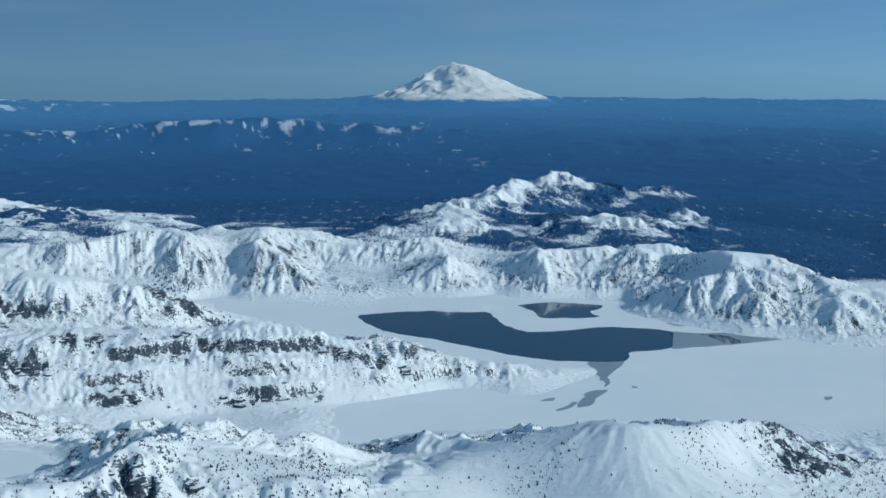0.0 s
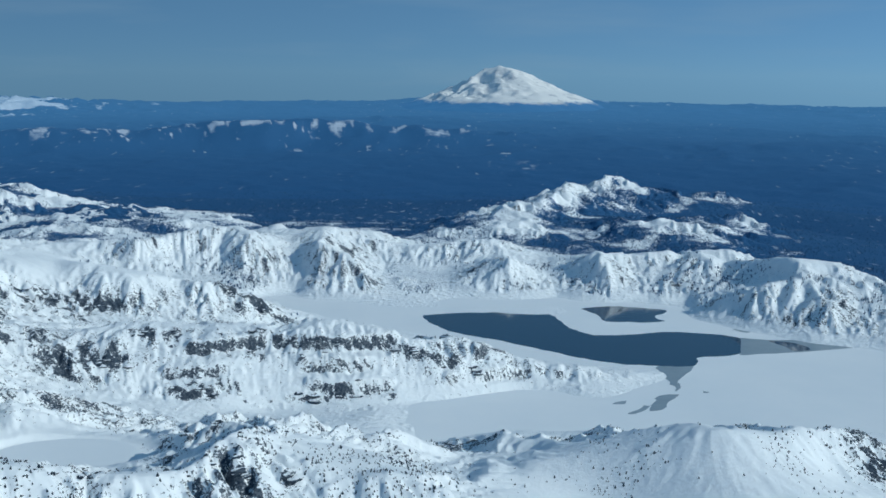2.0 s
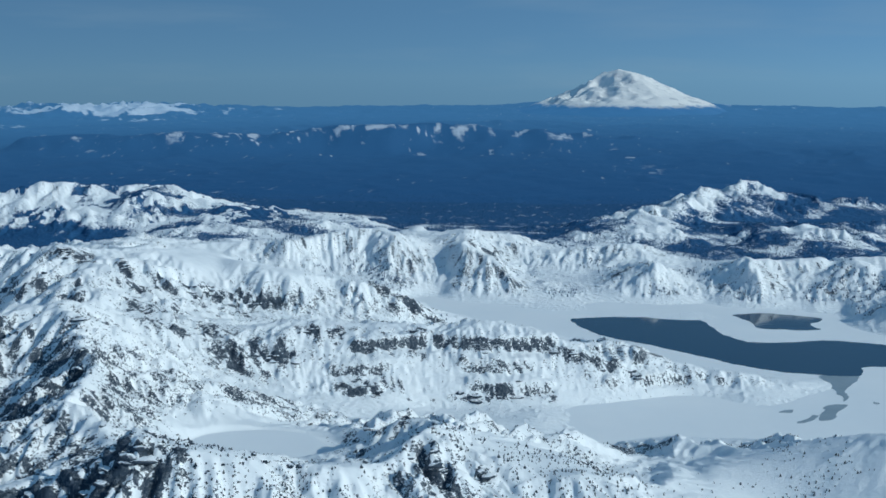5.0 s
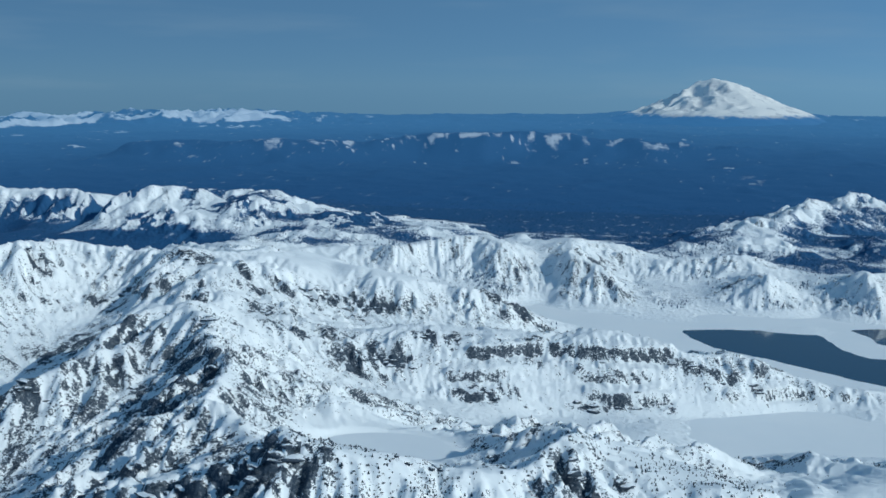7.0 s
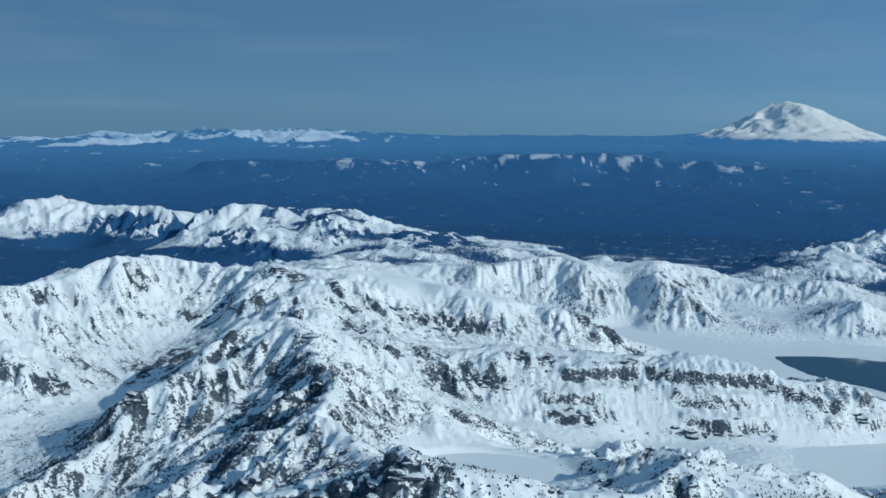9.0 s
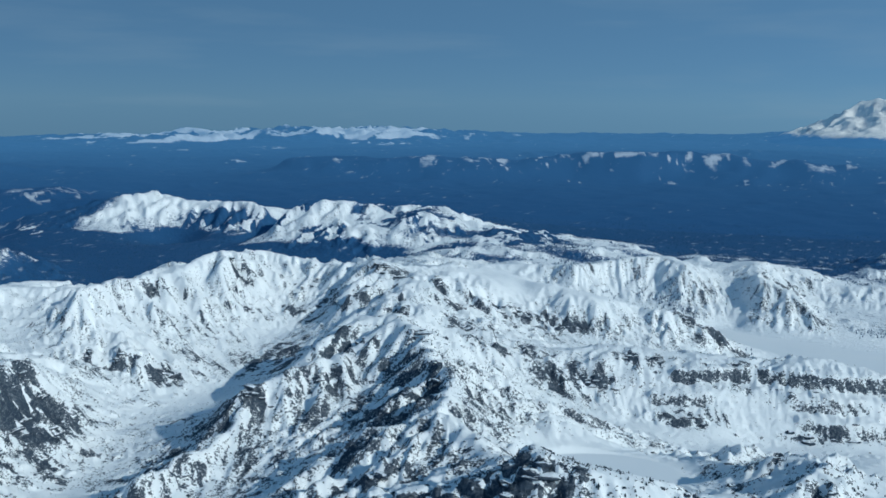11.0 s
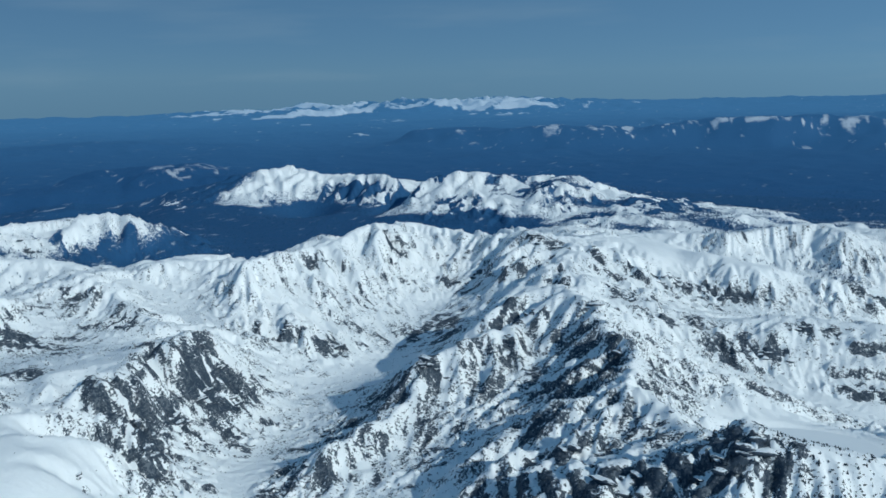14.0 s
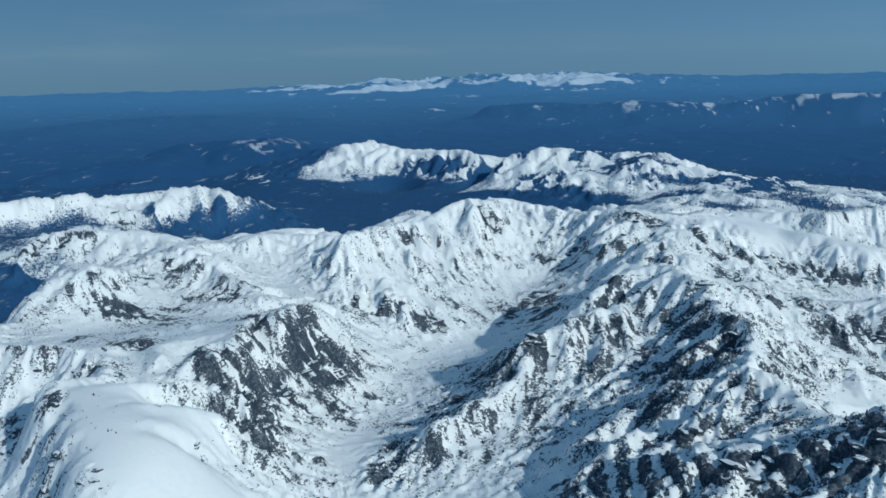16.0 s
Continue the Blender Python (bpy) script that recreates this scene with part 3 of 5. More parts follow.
def sample_fine(grid, x, y):
    u, v = (x - FX0) / FINE, (y - FY0) / FINE
    n, m = grid.shape
    on = (u > 0) & (u < n - 1.001) & (v > 0) & (v < m - 1.001)
    u, v = np.clip(u, 0, n - 1.001), np.clip(v, 0, m - 1.001)
    i, j = u.astype(int), v.astype(int)
    fu, fv = u - i, v - j
    return on * ((grid[i, j] * (1 - fu) + grid[i + 1, j] * fu) * (1 - fv) + (grid[i, j + 1] * (1 - fu) + grid[i + 1, j + 1] * fu) * fv)


def crest_of(x, y, pts, width):
    """Height of a rounded range along a line, and how near its crest a place lies."""
    best, part, total = np.full_like(x, 1e9), np.zeros_like(x), np.zeros_like(x)
    for a, b in zip(pts, pts[1:]):
        dx, dy = b[0] - a[0], b[1] - a[1]
        u = np.clip(((x - a[0]) * dx + (y - a[1]) * dy) / (dx * dx + dy * dy), 0, 1)
        d = np.hypot(x - a[0] - u * dx, y - a[1] - u * dy)
        w = 1 / (d + 6) ** 4
        best, part, total = np.minimum(best, d), part + w * (a[2] + (b[2] - a[2]) * u), total + w
    return part / total, np.exp(-((best / width) ** 2))


FAR_RANGES = (
    (((-960, 1570, 14), (-717, 1651, 22), (-622, 1689, 15), (-555, 1712, 12), (-511, 1726, 26), (-430, 1748, 31), (-355, 1765, 33), (-260, 1781, 29), (-153, 1793, 20), (0, 1830, 12), (180, 1850, 4)), 75),
    (((-925, 520, -11), (-931, 614, -8), (-936, 688, -2), (-927, 742, 4), (-921, 778, 12), (-890, 808, 15), (-834, 819, 18), (-794, 827, 12), (-740, 850, 4)), 95),
    (((-1491, 949, -4), (-1511, 1090, -2), (-1476, 1282, 0), (-1392, 1366, -6)), 150),
    (((-330, 980, -8), (-240, 930, -6), (-193, 955, -9), (-165, 966, -3), (-130, 985, -9)), 45),
    (((-780, 2300, -6), (-500, 2420, 4), (-200, 2500, 8), (100, 2450, 2)), 130),
    (((250, 1650, -6), (500, 1750, 0), (800, 1800, -4)), 120),
)
BARE_SPOTS, SNOW_SPOTS, WOOD_SPOTS = [], [], []


def outcrops(*spots_there):
    """Places where rock or scrub shows through the snow: centre, half the width and depth, turn in degrees, strength."""
    BARE_SPOTS.extend(spots_there)


def snowfields(*spots_there):
    """Bright openings of snow in the far woods, written the same way."""
    SNOW_SPOTS.extend(spots_there)


def woods(*spots_there):
    """Open woods that climb the white hills in streaks, written the same way."""
    WOOD_SPOTS.extend(spots_there)


outcrops((-125, 437, 5.2, 2, 16, 1), (-116, 439, 5.8, 2.6, 15, 1), (-104, 446, 8.8, 6.5, 13, 1), (-97, 362, 6.5, 2, 15, 1), (-97, 352, 11.7, 2.3, 15, 0.6), (-76, 355, 11.6, 2.3, 12, 0.6), (-40, 363, 11.3, 2.3, 6, 0.7), (-26, 363, 4.2, 2, 4, 0.8), (-14, 365, 2.9, 2, 2, 0.9), (-110, 335, 12.6, 4.4, 18, 1), (-75, 338, 12, 4.5, 13, 1.7), (-52, 344, 13.5, 2.8, 9, 0.9), (-144, 341, 8.7, 2, 23, 0.9), (-126, 357, 11, 3.6, 19, 0.7), (-171, 404, 11.3, 2.8, 23, 0.6))  # across the bench
outcrops((-92, 241, 7, 12.5, 21, 0.45), (-66, 202, 5.7, 2.6, 18, 0.5), (-62, 199, 5.1, 2, 17, 0.9), (-53, 204, 1.5, 2, 15, 1), (92, 264, 6.4, 8.1, -19, 1), (106, 263, 8.8, 12.9, -22, 1.2), (95, 255, 5.7, 6.8, -20, 1), (-18, 285, 5.7, 21.1, 4, 0.5), (168, 388, 3.3, 3.8, -23, 0.8), (156, 349, 2.2, 6.1, -24, 0.6), (-118, 173, 5.4, 3.8, 29, 1.2), (-91, 185, 4, 2, 20, 0.6), (-84, 230, 9.4, 14.8, 15, 0.5), (-63, 199, 5.6, 2.3, 11, 0.5))  # near crests
outcrops((-258, 397, 5.2, 4.1, 28, 1.1), (-246, 394, 4.3, 16.4, 27, 1), (-224, 385, 3.9, 2.7, 25, 0.9), (-211, 374, 4.8, 8.1, 24, 0.9), (-201, 352, 8.7, 16.2, 24, 0.9), (-198, 396, 6.7, 11.7, 21, 0.8), (-175, 406, 13.3, 7.3, 18, 0.8), (-225, 342, 4.2, 6.3, 27, 0.9), (-191, 282, 3.8, 2, 27, 1), (-213, 284, 5.2, 7.2, 30, 0.8), (-193, 269, 4.5, 6.4, 28, 0.8), (-171, 244, 4.3, 12, 27, 0.9), (-179, 235, 10.9, 25.6, 29, 0.35), (-178, 212, 10.7, 10.8, 31, 0.3), (-226, 243, 4.9, 2, 36, 1))  # the long spine
outcrops((-146, 340, 5, 2.7, 16, 1), (-135, 355, 6.5, 2.6, 14, 0.7))  # the long spine
outcrops((-326, 383, 6.3, 2, 36, 0.7), (-310, 396, 14.4, 6.9, 33, 0.45), (-308, 366, 2.6, 4.4, 35, 0.8), (-336, 342, 6.8, 5.3, 36, 0.7), (-323, 383, 7.2, 4.4, 32, 0.7), (-322, 333, 21.5, 7.6, 35, 0.4), (-327, 285, 3.4, 2.9, 40, 0.8), (-300, 296, 4.5, 7.4, 35, 1.1), (-315, 288, 6, 2, 38, 0.7), (-360, 299, 6.7, 13.7, 42, 0.35), (-278, 337, 4.7, 18.1, 30, 0.4))  # the cirque
outcrops((-300, 227, 10.7, 9.4, 42, 1), (-290, 184, 6.1, 15.7, 47, 1), (-298, 205, 4.6, 6.7, 45, 0.7), (-279, 172, 4.4, 9.7, 43, 1.1), (-296, 204, 4, 7.8, 41, 1), (-299, 226, 9.5, 8.3, 39, 1.1), (-311, 234, 3.3, 3.2, 40, 0.8), (-333, 163, 15, 7, 52, 0.6), (-308, 179, 16, 9, 46, 0.6), (-399, 213, 7.9, 4.8, 52, 0.6), (-386, 220, 7.5, 6.4, 50, 0.6), (-324, 218, 12.2, 18.6, 43, 0.5), (-312, 132, 5.8, 9.2, 54, 1), (-298, 121, 5.1, 5.5, 54, 1.1), (-280, 118, 5.2, 5.8, 52, 0.7))  # the buttress and the near valley
outcrops((-345, 143, 3.5, 14.6, 56, 0.7))  # the buttress and the near valley
outcrops((-250, 192, 6.4, 13.1, 35, 0.6), (-238, 196, 6.3, 2.4, 33, 0.4), (-164, 193, 9.4, 4.8, 17, 0.8), (-143, 172, 12.2, 4, 13, 1.1), (-127, 171, 7.6, 5.2, 9, 1.1), (-218, 218, 9.7, 11, 27, 0.3), (-209, 244, 10.2, 11.6, 23, 0.3), (-186, 252, 15.1, 18.2, 18, 0.3))  # the dark cliff and the gorge
outcrops((-570, 326, 21.3, 7.4, 53, 1.1), (-559, 322, 16.5, 5.9, 53, 1), (-610, 415, 10.3, 4.2, 49, 1), (-514, 366, 15.2, 49.6, 47, 0.5))  # the hills on the left
outcrops((-271, 221, 14.3, 17.2, 35, 0.5), (-263, 174, 11.8, 9.6, 40, 0.5), (-284, 262, 11, 17.2, 33, 0.4), (-232, 242, 12.1, 6.2, 27, 0.45), (-303, 286, 6.5, 4.7, 34, 0.5), (-234, 211, 8.1, 6, 30, 0.4), (-248, 230, 12.4, 30.4, 33, 0.45), (-259, 308, 15.1, 30.1, 29, 0.4))  # scrub on the valley floors
outcrops((-356, 162, 7.4, 4.1, 54, 0.45), (-292, 149, 3.8, 6.7, 48, 0.3), (-275, 147, 3, 4.9, 46, 0.5), (-145, 208, 9.8, 8.6, 12, 0.35), (-172, 345, 13, 17, 20, 0.4), (-169, 283, 11, 32.4, 23, 0.4), (-151, 338, 14.7, 12.1, 15, 0.4), (-178, 363, 19.2, 26.9, 12, 0.45), (-155, 336, 11.6, 12, 9, 0.45))  # stones on the open slopes
outcrops((-286, 381, 10.3, 15.45, 28, 0.7), (-274, 334, 9.3, 13.95, 29, 0.6), (-224, 284, 7.7, 11.55, 26, 0.7), (-281, 320, 6.9, 10.35, 31, 0.5), (-253, 365, 7.2, 5, 25, 0.6), (-217, 259, 7.2, 5.7, 27, 0.6))  # the shaded wall of the cirque
outcrops((-551, 334, 9.9, 11.4, 52, 0.6), (-415, 250, 8.4, 12.6, 50, 0.6), (-392, 255, 8.2, 11.9, 47, 0.6), (-390, 219, 8.8, 6.9, 51, 0.7), (-370, 226, 8.6, 12.9, 48, 0.7), (-363, 249, 7.7, 9.1, 45, 0.6), (-371, 187, 6.1, 9.15, 53, 0.6), (-342, 185, 7.5, 10.4, 50, 0.7), (-321, 222, 6.8, 6.9, 43, 0.6))  # the rough shoulder
snowfields((-1258, 1822, 15.9, 41.8, 34, 1), (-1358, 2786, 32.7, 74.7, 25, 0.9), (-1300, 2812, 25, 39.7, 24, 0.8), (-660, 1654, 24.3, 36.7, 20, 0.6), (-619, 1690, 11.5, 37.1, 19, 1), (-778, 2294, 9.4, 32.3, 18, 0.6), (-551, 1703, 12.5, 31.9, 17, 0.8), (-513, 1704, 24.8, 17.5, 15, 0.55), (-476, 1706, 21.7, 14.6, 14, 0.8), (-625, 1580, 43.5, 12, 20, 0.45), (-1530, 2415, 54.7, 168.2, 32, 0.6), (-791, 1521, 3.8, 12, 26, 0.9), (-408, 1716, 46.7, 12, 12, 1), (-336, 1732, 22.7, 12, 10, 0.6))
snowfields((-280, 1752, 21.3, 12, 8, 0.6), (-218, 1791, 26.2, 48.6, 6, 0.6), (-154, 1793, 11.6, 38.8, 4, 0.8), (-52, 2311, 9.7, 22.4, 0, 0.8), (-201, 1651, 10.7, 24.4, 5, 0.9), (-321, 1660, 12.3, 16.5, 9, 0.6), (-68, 1728, 6.8, 12, 1, 0.7), (-101, 1680, 13.7, 19.2, 2, 0.5), (21, 1570, 6.6, 23.9, -2, 0.9), (48, 1439, 25.6, 59.2, -4, 0.5), (-52, 1408, 4.8, 18.3, 0, 0.9), (137, 2206, 6.8, 24.5, -5, 0.7), (-303, 1725, 10.8, 12, 9, 0.5), (1, 1710, 15.4, 12, -1, 0.5))
snowfields((-770, 721, 13.9, 12, 43, 0.9), (-746, 704, 6.9, 14.2, 42, 0.9), (-823, 799, 14.2, 22.6, 42, 0.9), (-929, 793, 4.6, 12, 46, 0.8), (-808, 833, 4.4, 12, 40, 0.8), (-746, 799, 2.4, 11.1, 39, 0.9), (-2016, 2327, 6.8, 24.3, 39, 0.8), (-1851, 2330, 9.8, 33.5, 37, 0.8), (-1653, 1911, 8.3, 29, 39, 0.7), (-1642, 2188, 15.1, 49.2, 35, 0.8), (-2494, 2667, 63.4, 194.2, 42, 0.6), (-1590, 1926, 11.7, 39, 38, 0.6))
woods((-579, 457, 32.7, 18.1, 46, 0.6), (-578, 468, 14.6, 10.7, 45, 0.45), (-566, 779, 19.4, 20.2, 31, 0.6), (-642, 760, 32.9, 20.5, 35, 0.5), (-618, 774, 42.4, 36.3, 36, 0.5), (-466, 727, 19.3, 30.5, 29, 0.8), (-398, 769, 34, 16.1, 24, 0.65), (-299, 749, 21.1, 30.1, 18, 0.6), (-333, 704, 14.5, 22.4, 21, 0.5), (-429, 722, 25.1, 12.1, 27, 0.35), (-383, 751, 7.7, 7.3, 23, 0.4), (-421, 800, 35.3, 52.5, 27, 0.4), (-310, 761, 36.8, 35.8, 21, 0.6), (-372, 747, 28, 13.2, 25, 0.35))


def near_to(x, y, spot):
    """Which places lie about a spot, and how far within it, from 1 at the heart to 0."""
    sx, sy, a, b, turn, much = spot
    reach = 2.2 * max(a, b)
    k = np.nonzero((np.abs(x - sx) < reach) & (np.abs(y - sy) < reach))[0]
    c, n = math.cos(math.radians(turn)), math.sin(math.radians(turn))
    dx, dy = x[k] - sx, y[k] - sy
    small = min(a, b)
    frayed = 1 + 0.7 * fbm(x[k], y[k], 1.2 * small + 2, 4, 343, 0.65)
    u, v = (dx * c + dy * n) / a, (dy * c - dx * n) / b
    return k, np.exp(-0.8 * (np.maximum(u * u + v * v, 0) * frayed) ** 2)


def land(x, y):
    """Height of the ground, the share of it that is forest, and how bare it lies."""
    inside = np.minimum(np.minimum(x - X0, X1 - x), np.minimum(y - Y0, Y1 - y))
    near = smooth(inside, 0, 110)
    r = np.hypot(x, y)
    base = sample(BASE, x, y)
    gx, gy = sample(SLOPE_X, x, y), sample(SLOPE_Y, x, y)
    steep = np.hypot(gx, gy)
    cx, cy = -gy / (steep + 0.02), gx / (steep + 0.02)
    calm = calm_at(x, y)
    rough = sample(FREE, x, y)
    sharp = rough * smooth(steep, 0.04, 0.34)
    z = sample(BROAD, x, y) + sample_fine(CARVED, x, y)
    ribs, shelf = np.zeros_like(x), np.exp(-(((x + 70) / 130) ** 2 + ((y - 355) / 24) ** 2) ** 2)
    afar = 1 + 1.8 * smooth(r, 560, 720)
    for wave, amp, seed in ((7, 0.3, 97), (3.0, 0.5, 103), (1.4, 0.4, 109)):
        ribs += amp * (afar if wave > 2 else 1) * (1 - (0.92 * shelf if wave > 5 else 0.62 * shelf if wave > 2 else 0.2 * shelf)) * (1 - 2.6 * np.abs(gullies(x, y, cx, cy, wave, seed)))
    worn = 0.3 + 0.9 * smooth(fbm(x, y, 38, 2, 113), -0.45, 0.6)
    sheer = smooth(y, 430, 480) * smooth(x, -280, -200) * (1 - smooth(y, 620, 660))
    z += sharp * np.maximum(worn, 1.25 * sheer) * (ribs - 0.3)
    z += (0.06 + 0.16 * sharp) * rough * (ridged(x, y, 3.4, 3, 151, 0.6) - 0.3)
    # beds of lava standing out as short broken steps
    bench = shelf
    crag_bed = np.exp(-(((x + 152) / 40) ** 2 + ((y - 180) / 20) ** 2) ** 2)
    tall = np.where(bench > crag_bed, 6.5, 2.4)
    q = np.where(bench > crag_bed, base / 6.5 - 0.34 + 0.13 * fbm(x, y, 40, 4, 181), base / tall + 0.3 * fbm(x, y, 45, 4, 181))
    f = q - np.floor(q)
    patchy = smooth(fbm(x, y, 18, 3, 187), -0.45, 0.05)
    beds = np.maximum(bench, crag_bed) * rough * patchy
    z += 0.75 * beds * tall * (smooth(f, 0.36, 0.5) - f)
    riser = beds * smooth(f, 0.3, 0.37) * (1 - smooth(f, 0.45, 0.5)) * np.where(bench > crag_bed, 1.25, 0.3)
    strata = crag_bed * rough * (1 - smooth(np.abs(f - 0.55), 0.27, 0.36)) * smooth(steep, 0.25, 0.6)
    ledges = gullies(x, y, -cy, cx, 1.5, 191, 3.5)
    z += 0.45 * sharp * smooth(ledges, 0.1, 0.45) * smooth(fbm(x, y, 30, 3, 193), -0.2, 0.5)
    # the wide country beyond
    bearing = np.degrees(np.arctan2(-x, y))
    out = np.clip((r - 1100) / 2900, 0, 1.3)
    far = -17 + out * (17 + np.interp(bearing, [-60, -15, 0, 12, 22, 30, 40, 56], [4, 4, 5, -3, -10, -14, -28, -31]))
    hills = ridged(x, y, 420, 6, 201, 0.55) * 0.5 + 0.5 * fbm(x, y, 900, 3, 211)
    far += smooth(r, 900, 1600) * (1 - 0.6 * smooth(r, 2400, 3600)) * 9 * np.maximum(hills, -0.6) + 1.5 * ridged(x, y, 60, 4, 231)
    for pts, width in FAR_RANGES:
        top, by = crest_of(x + 25 * fbm(x, y, 120, 3, 241), y + 25 * fbm(x, y, 120, 3, 243), pts, width)
        far += (top + 4 * ridged(x, y, 80, 4, 247) - far) * by
    summits = smooth(r, 3050, 3400) * smooth(bearing, 15, 26) * (1 - smooth(bearing, 32, 48))
    far += summits * (1 + 16 * np.maximum(ridged(x, y, 150, 5, 251, 0.6), -0.2))
    far += smooth(r, 2900, 3500) * (6 * ridged(x, y, 240, 4, 253, 0.55) + 17 * np.exp(-((x - 60) / 430) ** 2))
    far -= 0.034 * np.maximum(r - 3900, 0)
    z = z * near + far * (1 - near)
    streak = 1.1 * gullies(x, y, cx, cy, 2.2, 351) + 1.2 * gullies(x, y, cx, cy, 1.0, 357, 3.0)
    forest = smooth(y + 0.35 * np.abs(x + 100) + 60 * fbm(x, y, 90, 2, 301), 660, 780)
    forest = np.maximum(forest, smooth(-x + 16 * fbm(x, y, 60, 2, 307), 476, 498))
    forest = np.maximum(forest, (1 - near) * smooth(y, 250, 420))
    forest *= 1 - smooth(z + 4 * fbm(x, y, 40, 4, 311) - 3 * smooth(x, -200, 0) + (1.5 + 6.5 * smooth(-x, 430, 470)) * smooth(-x, 320, 360) * smooth(y, 690, 735) * (1 - smooth(-x, 715, 735)), -3, 8)
    mottled = np.clip(0.66 - 0.034 * z + 0.34 * fbm(x, y, 26, 4, 313, 0.6), 0.04, 0.9) * smooth(y + 0.35 * np.abs(x + 100) + 30 * fbm(x, y, 60, 2, 315), 670, 730)
    forest = np.where((x > -335) & (y > 640) & (z > -7), mottled * (0.72 + 0.28 * smooth(x, -150, -70)), forest)
    forest = np.maximum(forest, 0.95 * smooth(-x, 712, 745))
    forest = np.maximum(forest, smooth(y, 690, 710) * np.exp(-((x + 546 + 5 * fbm(x, y, 20, 2, 319)) / 15) ** 4))
    forest = np.maximum(forest, smooth(-x, 500, 560) * (y < 640) * np.clip(0.78 - 0.036 * z + 0.35 * fbm(x, y, 34, 3, 317), 0, 0.9))
    foot = smooth(-x, 330, 380) * smooth(y, 680, 715) * smooth(z, -8, -4)
    forest = np.maximum(forest, foot * np.clip(0.3 - 0.025 * z + 0.14 * gullies(x, y, cx, cy, 5.0, 353) + 0.1 * fbm(x, y, 14, 3, 359), 0, 0.7))
    forest *= 1 - 0.9 * smooth(summits, 0.1, 0.6)
    forest = np.maximum(forest, sheer * smooth(base, 0.8, 3) * np.clip(0.2 - 0.004 * z + 0.14 * fbm(x, y, 22, 4, 318, 0.6), 0, 0.4))
    forest *= smooth(y + 0.5 * np.abs(x), 150, 330)
    forest = np.maximum(forest, smooth(-0.736 * (x + 420) - 0.677 * (y - 211) + 4 * fbm(x, y, 20, 3, 320), 9, 15) * (y < 300) * (x < -380))
    high = smooth(z + 10 * fbm(x, y * 0.3, 60, 4, 321, 0.65), 8, 26) * smooth(fbm(x, y * 0.2, 16, 3, 323, 0.7), -0.1, 0.6)
    white = np.maximum(0.55 * high, smooth(summits, 0.05, 0.3) * smooth(summits + 0.7 * fbm(x, y * 0.4, 110, 4, 327, 0.65), 0.4, 1.0))
    forest = np.where((np.hypot(x - CX, y - CY) > 1071) & (y > 200), 1 - white, forest)
    scour = np.clip(-sample_fine(SCOUR, x, y), -0.5, 1.0)
    bare = (1 - 0.7 * bench) * sharp * (0.2 * (ribs / afar - 0.2) + 0.26 * streak) + 0.2 * smooth(fbm(x, y, 60, 3, 331), -0.3, 0.8) + 0.14 * fbm(x, y, 14, 3, 337) - 0.1 - 0.35 * calm + (0.5 + 0.2 * crag_bed) * riser + 0.75 * strata - 0.08 * bench
    bare += 0.12 * sheer * sharp * streak
    bare += sharp * (0.16 * smooth(ledges, 0.25, 0.55) * smooth(fbm(x, y, 30, 3, 193), -0.3, 0.4) + 0.15 * smooth(scour, 0.2, 0.8))
    broken = 0.5 + 0.9 * fbm(x, y, 4.5, 4, 341, 0.8) + 0.3 * ribs / afar + 0.8 * streak + 0.3 * ledges
    flat_x, flat_y, flat_bare, flat_broken, flat_forest = x.ravel(), y.ravel(), bare.ravel(), broken.ravel(), forest.ravel()
    for spot in BARE_SPOTS:
        k, w = near_to(flat_x, flat_y, spot)
        flat_bare[k] += 0.6 * spot[5] * min(1, (80 / (spot[2] * spot[3])) ** 0.4) * (0.18 + 0.85 * flat_broken[k]) * w
    for spot in SNOW_SPOTS:
        k, w = near_to(flat_x, flat_y, spot)
        flat_forest[k] *= 1 - 0.9 * spot[5] * w * smooth(fbm(flat_x[k], 0.45 * flat_y[k], 0.5 * spot[2] + 4, 4, 345, 0.7), -0.35, 0.3)
    for spot in WOOD_SPOTS:
        k, w = near_to(flat_x, flat_y, spot)
        strips = 0.55 + 0.9 * gullies(flat_x[k], flat_y[k], cx.ravel()[k], cy.ravel()[k], 5.0, 361, 3.5) + 0.7 * fbm(flat_x[k], flat_y[k], 16, 4, 363, 0.65)
        flat_forest[k] = np.maximum(flat_forest[k], np.minimum(1.75 * spot[5] * w, 0.95) * smooth(strips, 0.18, 0.68))
    bare, forest = flat_bare.reshape(x.shape), flat_forest.reshape(x.shape)
    tarn = np.sqrt(((x + 115) / 23) ** 2 + ((y - 238) / 13) ** 2)  # the basin of the tarn
    z = np.minimum(z, 19.6 + 16 * np.maximum(tarn - 0.95, 0) + 1e3 * (tarn > 2.2))
    return z, np.clip(forest, 0, 1), bare * near * np.maximum(rough, 0.8 * smooth(base, 0.7, 2.2))


# ---- materials ----
def nodes_of(name):
    m = bpy.data.materials.new(name)
    m.use_nodes = True
    t = m.node_tree
    t.nodes.clear()
    out = t.nodes.new("ShaderNodeOutputMaterial")
    b = t.nodes.new("ShaderNodeBsdfPrincipled")
    t.links.new(b.outputs[0], out.inputs["Surface"])
    return m, t, b, out


def node(t, kind, **inputs):
    n = t.nodes.new(kind)
    for k, v in inputs.items():
        n.inputs[k].default_value = v
    return n


